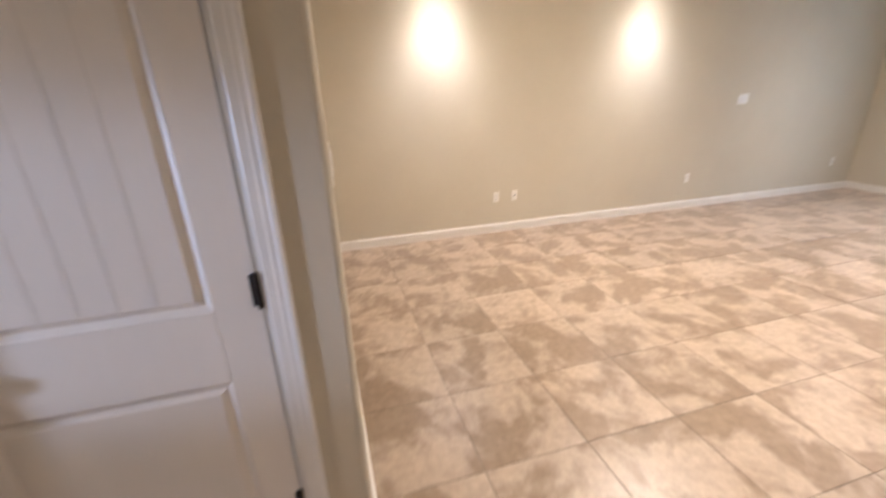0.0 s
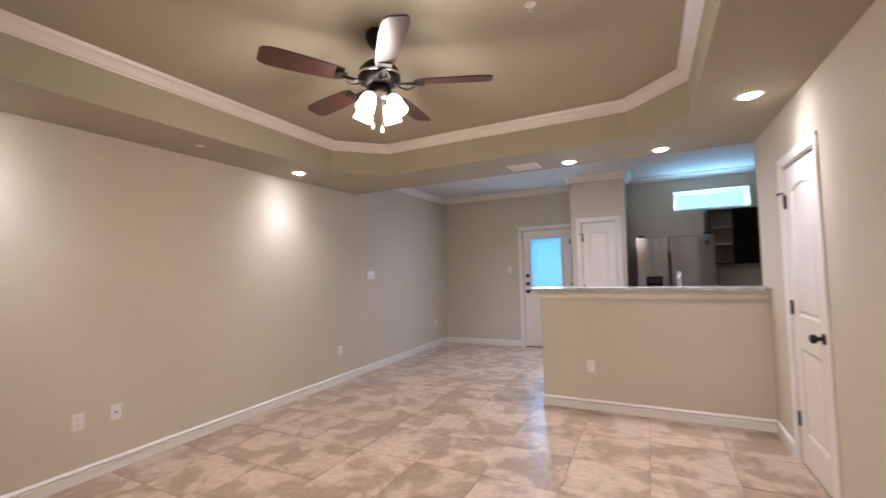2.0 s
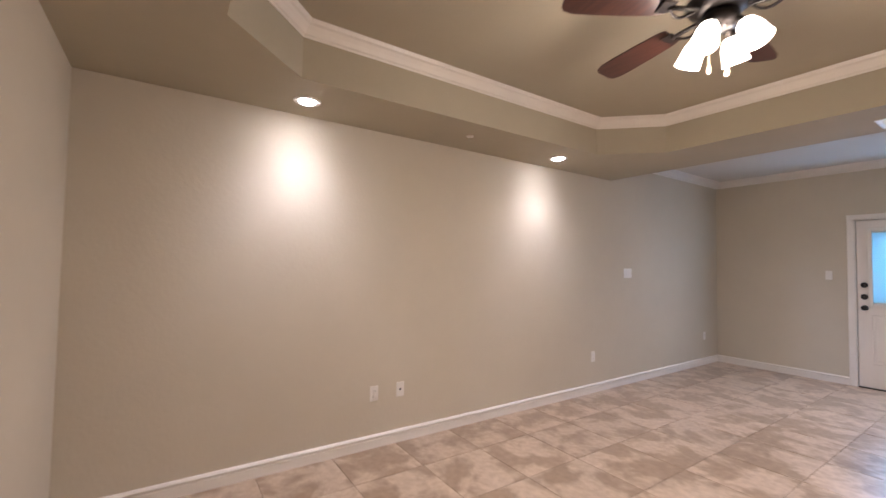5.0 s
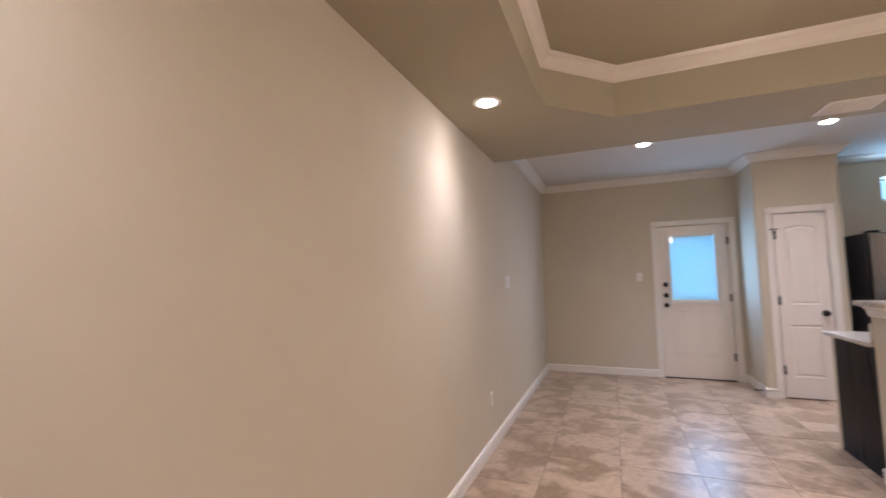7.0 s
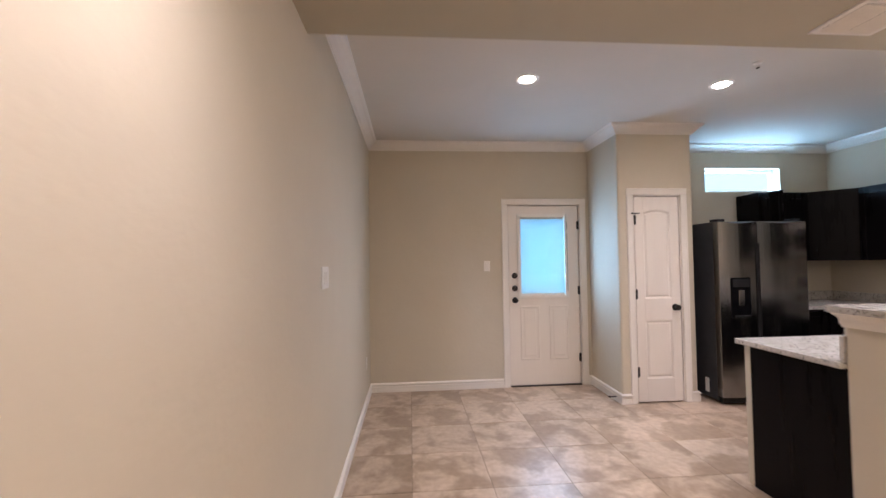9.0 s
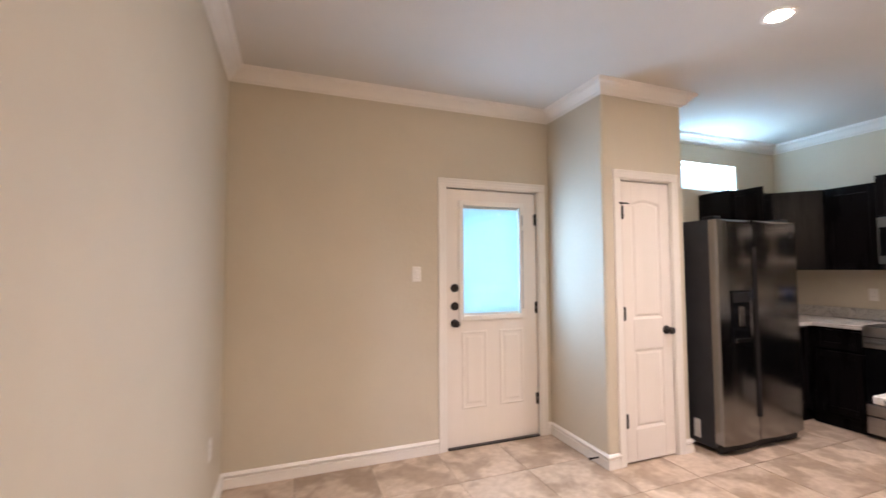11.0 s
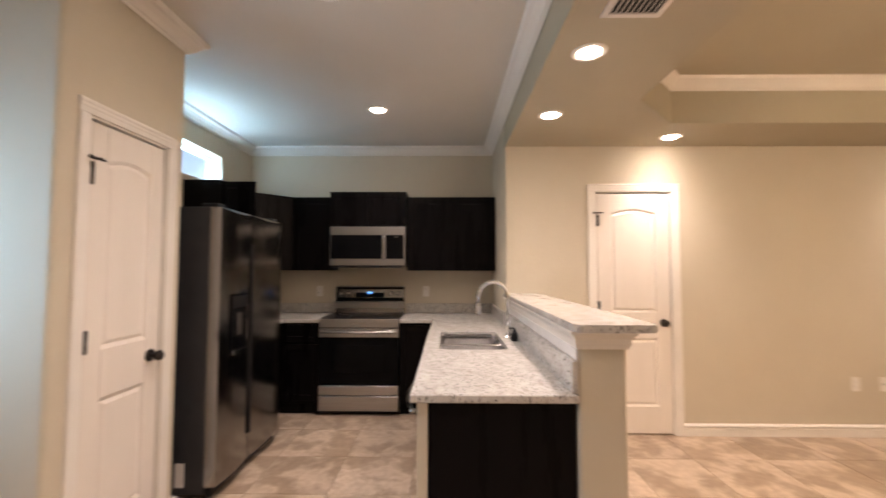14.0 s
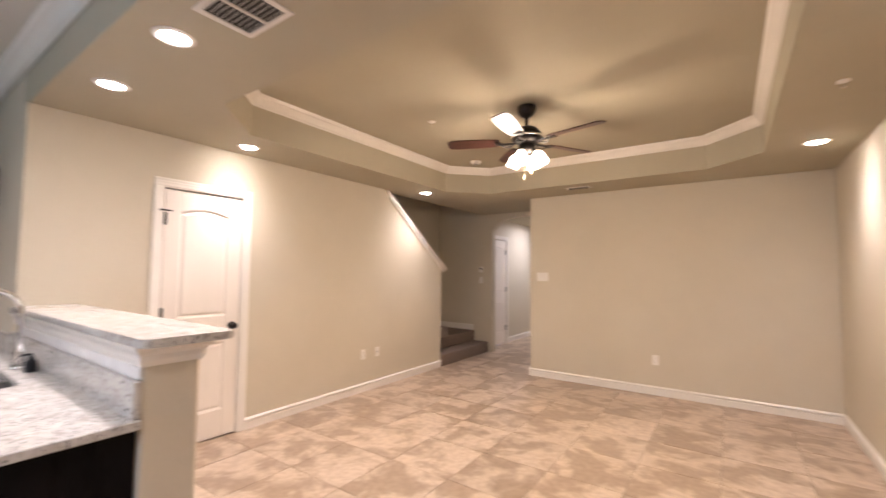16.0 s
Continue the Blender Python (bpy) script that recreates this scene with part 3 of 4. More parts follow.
# half-glazed outside door
d = thing("door_5", (DOOR_X0, 9.6, 0), 0, "closed white half-glazed outside door with blinds between the glass", "door", kind="structure")
W = DOOR_X1 - DOOR_X0
GX0, GX1, GZ0, GZ1 = 0.125, 0.665, 1.01, 1.915
fy = 0.022
bm = box(0, GX0, fy, fy + 0.044, 0.012, 2.03)
bm = box(GX1, W, fy, fy + 0.044, 0.012, 2.03, bm=bm)
bm = box(GX0, GX1, fy, fy + 0.044, 0.012, GZ0, bm=bm)
bm = box(GX0, GX1, fy, fy + 0.044, GZ1, 2.03, bm=bm)
part("slab", bm, M_DOOR, d)
e = 0.028
for x0, x1, z0, z1 in ((GX0 - e, GX0 + 0.012, GZ0 - e, GZ1 + e), (GX1 - 0.012, GX1 + e, GZ0 - e, GZ1 + e), (GX0 + 0.012, GX1 - 0.012, GZ0 - e, GZ0 + 0.012), (GX0 + 0.012, GX1 - 0.012, GZ1 - 0.012, GZ1 + e)):
    part("glass_frame", box(x0, x1, fy - 0.014, fy + 0.002, z0, z1, 0.005, seg=2), M_TRIM, d)
pane = part("pane", box(GX0, GX1, fy + 0.006, fy + 0.010, GZ0, GZ1), M_GLASS, d, "clear glass over closed blinds")
pane.visible_shadow = False
pane = part("pane", box(GX0, GX1, fy + 0.036, fy + 0.040, GZ0, GZ1), M_GLASS, d)
pane.visible_shadow = False
blind = part("blind", box(GX0 + 0.006, GX1 - 0.012, fy + 0.014, fy + 0.030, GZ1 - 0.03, GZ1 - 0.005, 0.002), M_PLATE, d, "closed white mini blind glowing with daylight")
slat_bm = box(GX0 + 0.008, GX1 - 0.014, -0.0006, 0.0006, -0.0092, 0.0092)
bmesh.ops.rotate(slat_bm, verts=slat_bm.verts, cent=(0, 0, 0), matrix=Matrix.Rotation(radians(14), 3, "X"))
slat_me = mesh_of("slat", slat_bm, M_BLIND)
nz = int((GZ1 - GZ0 - 0.07) / 0.0165) + 2
for i in range(nz):
    o = new("slat", slat_me)
    o.parent = blind
    o.location = (0, fy + 0.022, GZ0 + 0.035 + i * 0.0165)
part("bottom_rail", box(GX0 + 0.008, GX1 - 0.014, fy + 0.016, fy + 0.028, GZ0 + 0.001, GZ0 + 0.028, 0.002), M_PLATE, blind)
tr = part("blind_slider", box(GX1 + 0.006, GX1 + 0.016, fy - 0.018, fy - 0.013, GZ0 + 0.05, GZ1 - 0.07, 0.001), M_TRACK, d, "grey blind slider track")
part("slider_knob", box(GX1 + 0.002, GX1 + 0.02, fy - 0.027, fy - 0.018, GZ1 - 0.20, GZ1 - 0.16, 0.003), M_PLATE, tr)
for x0, x1 in ((0.12, 0.345), (0.455, 0.68)):
    z0, z1 = 0.29, 0.90
    bmx = bmesh.new()
    rings = []
    for ins, y in ((0.0, fy - 0.0005), (0.012, fy - 0.006), (0.022, fy - 0.002), (0.04, fy - 0.002), (0.055, fy - 0.007)):
        rings.append([bmx.verts.new((x, y, z)) for x, z in ((x0 + ins, z0 + ins), (x1 - ins, z0 + ins), (x1 - ins, z1 - ins), (x0 + ins, z1 - ins))])
    for a, b in zip(rings, rings[1:]):
        for i in range(4):
            bmx.faces.new((a[i], a[(i + 1) % 4], b[(i + 1) % 4], b[i]))
    bmx.faces.new(rings[-1])
    part("panel", bmx, M_DOOR, d)
knob(d, 0.062, fy, 0.966)
for z in (1.10, 1.243):
    k = part("deadbolt", lathe([(0.033, 0), (0.033, -0.014), (0.029, -0.02), (0.01, -0.022)], (0.062, fy, z), "y", 24), M_BRONZE, d, "dark bronze round deadbolt", smooth=False)
    part("thumb_turn", box(0.058, 0.066, fy - 0.04, fy - 0.02, z - 0.016, z + 0.016, 0.003), M_BRONZE, k)
hinges(d, W + 0.001, fy - 0.002, (0.305, 1.065, 1.81))
casing(d, -0.02, W + 0.02, 2.05, 0.0)
part("threshold", box(-0.003, W + 0.003, -0.01, 0.10, 0.0, 0.011, 0.003), M_BRONZE, d, "dark metal threshold strip")

# ---- kitchen window ----
w1 = thing("window_1", (4.395, 9.6, 2.33), label="high narrow white-framed window above the refrigerator", category="window", kind="structure")
for x0, x1, z0, z1 in ((3.921, 3.96, 2.186, 2.471), (4.83, 4.869, 2.186, 2.471), (3.96, 4.83, 2.186, 2.222), (3.96, 4.83, 2.435, 2.471)):
    part("window_frame", box(x0, x1, 9.69, 9.74, z0, z1, 0.004), M_REVEAL, w1, w=True)
p = part("pane", box(3.96, 4.83, 9.712, 9.716, 2.222, 2.435), M_GLASS, w1, w=True)
p.visible_shadow = False
# unseen sidelight, added to go with the entrance spot
w2 = thing("window_2", (4.375, -2.56, 1.35), label="unseen narrow white-framed sidelight added at the end of the hallway", category="window", kind="structure")
for x0, x1, z0, z1 in ((4.201, 4.23, 0.701, 1.999), (4.52, 4.549, 0.701, 1.999), (4.23, 4.52, 0.701, 0.73), (4.23, 4.52, 1.97, 1.999)):
    part("window_frame", box(x0, x1, -2.60, -2.55, z0, z1, 0.004), M_REVEAL, w2, w=True)
p = part("pane", box(4.23, 4.52, -2.577, -2.573, 0.73, 1.97), M_GLASS, w2, w=True)
p.visible_shadow = False
structure("backdrop", box(-3, 12, 15.0, 15.02, 0.0, 9.0), glow("pale_sky", (0.13, 0.40, 0.60), 0.8, (0.2, 0.3, 0.4)), "pale blue sky beyond the window", "sky")

# ---- kitchen: counters, cabinets ----


def face_door(cab, u0, u1, z0, z1, front, along="y", sign=-1, name="door", label="", frame_w=0.055):
    """A framed cabinet door with a raised centre panel. front: plane of its face; sign: which way it looks."""
    t = 0.019

    def bx(a, b, c, e, d0, d1, bev):
        lo, hi = sorted((front - sign * d0, front - sign * d1))
        return box(lo, hi, a, b, c, e, bev) if along == "y" else box(a, b, lo, hi, c, e, bev)
    bm = bx(u0, u0 + frame_w, z0, z1, 0, t, 0.0025)
    bm = merge(bm, bx(u1 - frame_w, u1, z0, z1, 0, t, 0.0025))
    bm = merge(bm, bx(u0 + frame_w, u1 - frame_w, z0, z0 + frame_w, 0, t, 0.0025))
    bm = merge(bm, bx(u0 + frame_w, u1 - frame_w, z1 - frame_w, z1, 0, t, 0.0025))
    dr = part(name, bm, M_CAB, cab, label, w=True)
    part("panel", bx(u0 + frame_w - 0.004, u1 - frame_w + 0.004, z0 + frame_w - 0.004, z1 - frame_w + 0.004, 0.008, 0.016, 0.003), M_CAB, dr, w=True)
    return dr


def cabinet(name, x0, x1, y0, y1, z0, z1, doors, front, along, sign, label, kick=False):
    c = thing(name, ((x0 + x1) / 2, (y0 + y1) / 2, z0 if not kick else 0), label=label, category="cabinet", group="dark kitchen cabinets")
    bm = box(x0, x1, y0, y1, z0, z1, 0.0015)
    part("body", bm, M_CAB, c, w=True)
    for u0, u1, a, b, nm in doors:
        face_door(c, u0, u1, a, b, front, along, sign, nm)
    return c


ZC = 0.90
UP0, UP1 = 1.365, 2.13
# uppers on the kitchen wall, seen from -x
cabinet("wall_cabinet", 5.165, 5.478, 6.885, 7.802, UP0, UP1, [(6.895, 7.34, UP0 + 0.006, UP1 - 0.02, "door"), (7.346, 7.795, UP0 + 0.006, UP1 - 0.02, "door")], 5.145, "y", -1, "dark espresso wooden wall cabinet with two closed doors")
cabinet("wall_cabinet", 5.10, 5.478, 7.806, 8.59, 1.818, 2.175, [(7.815, 8.195, 1.828, 2.155, "door"), (8.20, 8.582, 1.828, 2.155, "door")], 5.08, "y", -1, "short dark espresso wall cabinet above the microwave")
cabinet("wall_cabinet", 5.165, 5.478, 8.594, 8.985, UP0, UP1, [(8.602, 8.978, UP0 + 0.006, UP1 - 0.02, "door")], 5.145, "y", -1, "narrow dark espresso wall cabinet beside the corner")
# diagonal corner cabinet
c = thing("corner_wall_cabinet", (5.3, 9.4, UP0), label="dark espresso diagonal corner wall cabinet", category="cabinet", group="dark kitchen cabinets")
part("body", prism([(4.874, 9.598), (4.874, 9.285), (5.163, 8.989), (5.478, 8.989), (5.478, 9.598)], "z", UP0, UP1), M_CAB, c, w=True)
v0, v1 = Vector((4.874, 9.285)), Vector((5.163, 8.989))
dv = (v1 - v0).normalized()
nv = Vector((dv.y, -dv.x)) * 1.0
if nv.x > 0:
    nv = -nv
for a, b, z0, z1, d0, d1, nm in ((0.02, 0.39, UP0 + 0.006, UP1 - 0.02, 0.002, 0.02, "door"),):
    q = [v0 + dv * a, v0 + dv * b]
    pts = [q[0] + nv * d0, q[1] + nv * d0, q[1] + nv * d1, q[0] + nv * d1]
    dr = part(nm, prism([tuple(p) for p in pts], "z", z0, z1), M_CAB, c, w=True)
    q = [v0 + dv * (a + 0.05), v0 + dv * (b - 0.05)]
    pts = [q[0] + nv * 0.02, q[1] + nv * 0.02, q[1] + nv * 0.025, q[0] + nv * 0.025]
    part("panel", prism([tuple(p) for p in pts], "z", z0 + 0.05, z1 - 0.05), M_CAB, dr, w=True)
# upper on the far wall: one door stands open
c = thing("open_wall_cabinet", (4.6, 9.44, UP0), label="dark espresso wall cabinet with one door standing open", category="cabinet", group="dark kitchen cabinets")
FX0, FX1, FY = 4.30, 4.870, 9.285
bm = box(FX0, FX0 + 0.018, FY, 9.598, UP0, UP1)
bm = box(FX1 - 0.018, FX1, FY, 9.598, UP0, UP1, bm=bm)
bm = box(FX0 + 0.018, FX1 - 0.018, FY, 9.598, UP0, UP0 + 0.018, bm=bm)
bm = box(FX0 + 0.018, FX1 - 0.018, FY, 9.598, UP1 - 0.018, UP1, bm=bm)
bm = box(FX0 + 0.018, FX0 + 0.035, FY, FY + 0.018, UP0, UP1, bm=bm)
part("body", bm, M_CAB, c, w=True)
part("back_panel", box(FX0 + 0.018, FX1 - 0.018, 9.585, 9.596, UP0 + 0.018, UP1 - 0.018), M_CABIN, c, "light wooden cabinet back", w=True)
for z in (UP0 + 0.27, UP0 + 0.5):
    part("shelf", box(FX0 + 0.019, FX1 - 0.019, FY + 0.03, 9.584, z, z + 0.018, 0.001), M_CABIN, c, "light wooden shelf", w=True)
face_door(c, FX0 + 0.292, FX1 - 0.004, UP0 + 0.006, UP1 - 0.02, FY - 0.02, "x", -1)
face_door(c, FY - 0.30, FY - 0.012, UP0 + 0.006, UP1 - 0.02, FX0 - 0.012, "y", -1, label="open dark cabinet door")

# base cabinets
cabinet("base_cabinet", 4.87, 5.478, 7.54, 7.838, 0.10, ZC - 0.032, [(7.548, 7.83, 0.13, 0.845, "door")], 4.85, "y", -1, "narrow dark espresso base cabinet beside the range", kick=True)
cabinet("base_cabinet", 4.87, 5.478, 8.604, 9.0, 0.10, ZC - 0.032, [(8.612, 8.96, 0.13, 0.66, "door"), (8.612, 8.96, 0.68, 0.845, "drawer")], 4.85, "y", -1, "dark espresso base cabinet with one door and drawer", kick=True)
cabinet("base_cabinet", 4.335, 5.478, 9.004, 9.598, 0.10, ZC - 0.032, [(4.345, 4.82, 0.13, 0.845, "door")], 8.985, "x", -1, "dark espresso base cabinet between refrigerator and corner", kick=True)
cabinet("sink_base_cabinet", 3.22, 4.87, 6.90, 7.47, 0.10, 0.665, [(3.23, 3.74, 0.13, 0.845, "door"), (3.75, 4.27, 0.13, 0.845, "door"), (4.28, 4.84, 0.13, 0.845, "door")], 7.49, "x", 1, "dark espresso sink base cabinet of the peninsula", kick=True)
sink_cab = bpy.data.objects["sink_base_cabinet"]
part("face_frame", box(3.221, 4.869, 7.452, 7.469, 0.666, ZC - 0.033), M_CAB, sink_cab, w=True)
for sx in (3.221, 4.15):
    part("side", box(sx, sx + 0.02, 6.90, 7.451, 0.666, ZC - 0.033), M_CAB, sink_cab, w=True)
for bx_ in ((4.90, 5.478, 7.54, 7.838), (4.90, 5.478, 8.604, 9.0), (4.335, 5.478, 9.03, 9.598), (3.22, 4.87, 6.90, 7.42)):
    structure("toe_kick", box(*bx_, 0.0, 0.0985), M_CAB, "dark recessed toe kick under the cabinets", "toe kick")
ep = thing("end_panel", (2.565, 7.15, 0), label="dark espresso end panel of the peninsula", category="cabinet panel")
part("panel", box(2.548, 2.568, 6.875, 7.455, 0.0, ZC - 0.032, 0.0015), M_CAB, ep, w=True)
part("filler_strip", box(2.549, 2.60, 7.457, 7.50, 0.0, ZC - 0.034, 0.002), M_WALL, ep, "pale beige filler strip", w=True)
dw = thing("dishwasher", (2.9, 7.2, 0), label="stainless steel dishwasher built into the peninsula", category="dishwasher")
part("body", box(2.605, 3.215, 6.90, 7.455, 0.09, ZC - 0.034), M_BLACK, dw, w=True)
part("door", box(2.606, 3.21, 7.458, 7.50, 0.11, ZC - 0.05, 0.004), M_STEEL, dw, w=True)
part("kick_plate", box(2.61, 3.21, 7.40, 7.43, 0.0, 0.088), M_BLACK, dw, w=True)
pts = [(2.66, 7.498, 0.785)] + [(2.665 + 0.49 * i / 12, 7.53 + 0.035 * math.sin(math.pi * i / 12), 0.785) for i in range(13)] + [(3.16, 7.498, 0.785)]
part("handle", tube(pts, 0.011, 10), M_DSTEEL, dw, "bowed dark steel bar handle", w=True, smooth=True)

# worktops
T = 0.032
ct = thing("peninsula_worktop", (3.6, 7.2, ZC - T), label="polished cream speckled granite worktop with sink cut-out", category="worktop")
SX0, SX1, SY0, SY1 = 3.40, 4.12, 7.01, 7.43
bm = box(2.505, SX0, 6.875, 7.525, ZC - T, ZC, 0.004)
bm = box(SX1, 5.478, 6.885, 7.525, ZC - T, ZC, 0.004, bm=bm)
bm = box(SX0 - 0.003, SX1 + 0.003, 6.875, SY0, ZC - T, ZC, bm=bm)
bm = box(SX0 - 0.003, SX1 + 0.003, SY1, 7.525, ZC - T, ZC, bm=bm)
bm = box(4.835, 5.478, 7.523, 7.838, ZC - T, ZC, 0.003, bm=bm)
for sx, kx in ((SX0, 1), (SX1, -1)):
    for sy, ky in ((SY0, 1), (SY1, -1)):
        arc = [(sx + kx * 0.055 * (1 - math.sin(radians(15 * i))), sy + ky * 0.055 * (1 - math.cos(radians(15 * i)))) for i in range(7)]
        bm = merge(bm, prism([(sx - kx * 0.001, sy - ky * 0.001)] + arc, "z", ZC - T + 0.001, ZC - 0.0003))
part("slab", bm, M_GRANITE, ct, w=True)
for bx_ in ((2.525, 4.419, 6.872, 6.895, ZC + 0.0005, ZC + 0.125), (4.42, 5.455, 6.882, 6.902, ZC + 0.0005, ZC + 0.102), (5.458, 5.478, 6.882, 7.838, ZC + 0.0005, ZC + 0.102)):
    part("upstand", box(*bx_, 0.002), M_GRANITE, ct, w=True)
ct2 = thing("corner_worktop", (5.1, 9.2, ZC - T), label="polished cream speckled granite worktop in the corner", category="worktop")
part("slab", prism([(4.835, 8.603), (5.478, 8.603), (5.478, 9.598), (4.335, 9.598), (4.335, 8.955), (4.835, 8.955)], "z", ZC - T, ZC), M_GRANITE, ct2, w=True)
for bx_ in ((5.458, 5.478, 8.603, 9.577), (4.335, 5.478, 9.578, 9.598)):
    part("upstand", box(*bx_, ZC + 0.0005, ZC + 0.102, 0.002), M_GRANITE, ct2, w=True)
bt = thing("bar_top", (3.4, 6.73, 1.145), label="cream speckled granite slab on the raised bar", category="bar top")
plan = [(4.418, 6.59), (4.418, 6.905)]
for cx, cy, a0 in ((2.475, 6.875, 90), (2.475, 6.62, 180)):
    plan += [(cx + 0.03 * math.cos(radians(a0 + 18 * i)), cy + 0.03 * math.sin(radians(a0 + 18 * i))) for i in range(6)]
own = prism(plan, "z", 1.146, 1.176)
bmesh.ops.bevel(own, geom=[e for e in own.edges if abs(e.verts[0].co.z - e.verts[1].co.z) < 1e-6], offset=0.005, segments=2, affect="EDGES")
part("slab", own, M_GRANITE, bt, w=True)
COVE = [(0, 1.072), (0.007, 1.072), (0.010, 1.083), (0.014, 1.094), (0.015, 1.112), (0.024, 1.127), (0.034, 1.134), (0.036, 1.144), (0, 1.144)]
structure("bar_moulding", sweep([(4.42, 6.68), (2.53, 6.68), (2.53, 6.87), (4.42, 6.87)], COVE[::-1]), M_TRIM, "off-white painted moulding under the bar top", "trim")

# ---- appliances ----
f = thing("refrigerator", (3.855, 9.1, 0), label="side-by-side stainless steel refrigerator with ice dispenser", category="refrigerator")
FXA, FXS, FXB = 3.40, 3.795, 4.312
part("body", box(FXA + 0.006, FXB - 0.006, 8.84, 9.57, 0.03, 1.765, 0.006), M_CHARCOAL, f, "dark grey cabinet sides", w=True)
part("base_grille", box(FXA + 0.02, FXB - 0.02, 8.80, 8.84, 0.012, 0.075, 0.003), M_BLACK, f, w=True)


def fridge_door(x0, x1, nm):
    n = 8
    front = [(x0 + (x1 - x0) * i / n, 8.765 - 0.016 * math.sin(math.pi * i / n)) for i in range(n + 1)]
    top = []
    own = bmesh.new()
    lo = [own.verts.new((x, y, 0.08)) for x, y in front] + [own.verts.new((x1, 8.835, 0.08)), own.verts.new((x0, 8.835, 0.08))]
    hi = [own.verts.new((x, y, 1.76 - 0.018 * math.sin(math.pi * i / n))) for i, (x, y) in enumerate(front)] + [own.verts.new((x1, 8.835, 1.76)), own.verts.new((x0, 8.835, 1.76))]
    for i in range(len(lo)):
        j = (i + 1) % len(lo)
        own.faces.new((lo[i], lo[j], hi[j], hi[i]))
    own.faces.new(lo)
    own.faces.new(hi[::-1])
    return part(nm, own, M_DSTEEL, f, "curved stainless steel door", w=True)


dl = fridge_door(FXA, FXS - 0.004, "freezer_door")
drr = fridge_door(FXS + 0.004, FXB, "door")
part("side_edge", box(FXA - 0.002, FXA + 0.012, 8.768, 8.834, 0.082, 1.755, 0.003), M_DSTEEL, dl, w=True)
part("grip", box(FXS - 0.017, FXS - 0.005, 8.752, 8.768, 0.25, 1.55, 0.004), M_BLACK, dl, w=True)
part("grip", box(FXS + 0.005, FXS + 0.017, 8.752, 8.768, 0.25, 1.55, 0.004), M_BLACK, drr, w=True)
ds = part("dispenser", box(3.50, 3.70, 8.742, 8.77, 0.83, 1.22, 0.006), M_BGLASS, dl, "black ice and water dispenser", w=True)
part("dispenser_frame", box(3.515, 3.685, 8.739, 8.745, 1.13, 1.205, 0.002), M_BLACK, ds, w=True)
part("drip_tray", box(3.52, 3.68, 8.73, 8.75, 0.835, 0.86, 0.003), M_DSTEEL, ds, w=True)
part("paddle", box(3.57, 3.63, 8.736, 8.744, 0.95, 1.10, 0.003), M_DSTEEL, ds, w=True)
for x in (FXA + 0.06, FXB - 0.06):
    part("hinge_cover", box(x - 0.045, x + 0.045, 8.80, 8.90, 1.766, 1.79, 0.006), M_BLACK, f, w=True)
part("label_sheet", box(FXA + 0.0035, FXA + 0.0058, 8.955, 9.01, 0.075, 0.215), M_PLATE, f, "small white paper label on the side", w=True)
part("badge", box(4.215, 4.255, 8.753, 8.757, 1.63, 1.68, 0.002), M_BLACK, drr, w=True)

r = thing("range", (5.13, 8.22, 0), label="stainless steel electric range with black glass cooktop", category="range")
RY0, RY1 = 7.843, 8.599
part("body", box(4.86, 5.45, RY0 + 0.004, RY1 - 0.004, 0.02, 0.895, 0.003), M_BLACK, r, w=True)
part("cooktop", box(4.835, 5.40, RY0, RY1, 0.895, 0.912, 0.004), M_BGLASS, r, "black glass cooktop", w=True)
part("front_trim", box(4.815, 4.862, RY0, RY1, 0.825, 0.908, 0.006, seg=2), M_STEEL, r, w=True)
od = part("oven_door", box(4.825, 4.862, RY0, RY1, 0.285, 0.82, 0.004), M_BGLASS, r, "black glass oven door", w=True)
part("door_trim", box(4.82, 4.828, RY0, RY1, 0.735, 0.818, 0.002), M_STEEL, od, w=True)
part("oven_window", box(4.821, 4.826, RY0 + 0.13, RY1 - 0.13, 0.40, 0.66, 0.002), M_BGLASS, od, w=True)
pts = [(4.82, RY0 + 0.03, 0.785), (4.785, RY0 + 0.035, 0.785)] + [(4.785 - 0.02 * math.sin(math.pi * i / 10), RY0 + 0.035 + (RY1 - RY0 - 0.07) * i / 10, 0.785) for i in range(1, 10)] + [(4.785, RY1 - 0.035, 0.785), (4.82, RY1 - 0.03, 0.785)]
part("handle", tube(pts, 0.0125, 12), M_STEEL, od, "bowed steel bar handle", w=True, smooth=True)
part("lower_trim", box(4.822, 4.86, RY0, RY1, 0.192, 0.278, 0.003), M_STEEL, r, w=True)
part("drawer", box(4.822, 4.86, RY0, RY1, 0.045, 0.182, 0.004), M_STEEL, r, w=True)
bg = part("backguard", prism([(5.36, 0.912), (5.455, 0.912), (5.455, 1.185), (5.405, 1.185), (5.375, 1.16)], "y", RY0 + 0.01, RY1 - 0.01), M_DSTEEL, r, "dark steel control backguard", w=True)
part("top_trim", box(5.40, 5.456, RY0 + 0.008, RY1 - 0.008, 1.1855, 1.195, 0.003), M_STEEL, r, w=True)
part("vent_slot", box(5.352, 5.376, RY0 + 0.012, RY1 - 0.012, 1.036, 1.072, 0.003), M_BGLASS, bg, w=True)
part("lower_band", box(5.340, 5.375, RY0 + 0.012, RY1 - 0.012, 0.958, 1.030, 0.005), M_STEEL, bg, w=True)
dp = part("display", prism([(5.361, 1.075), (5.372, 1.075), (5.394, 1.168), (5.383, 1.168)], "y", 8.07, 8.375), M_BGLASS, bg, "black display with small blue digits", w=True)
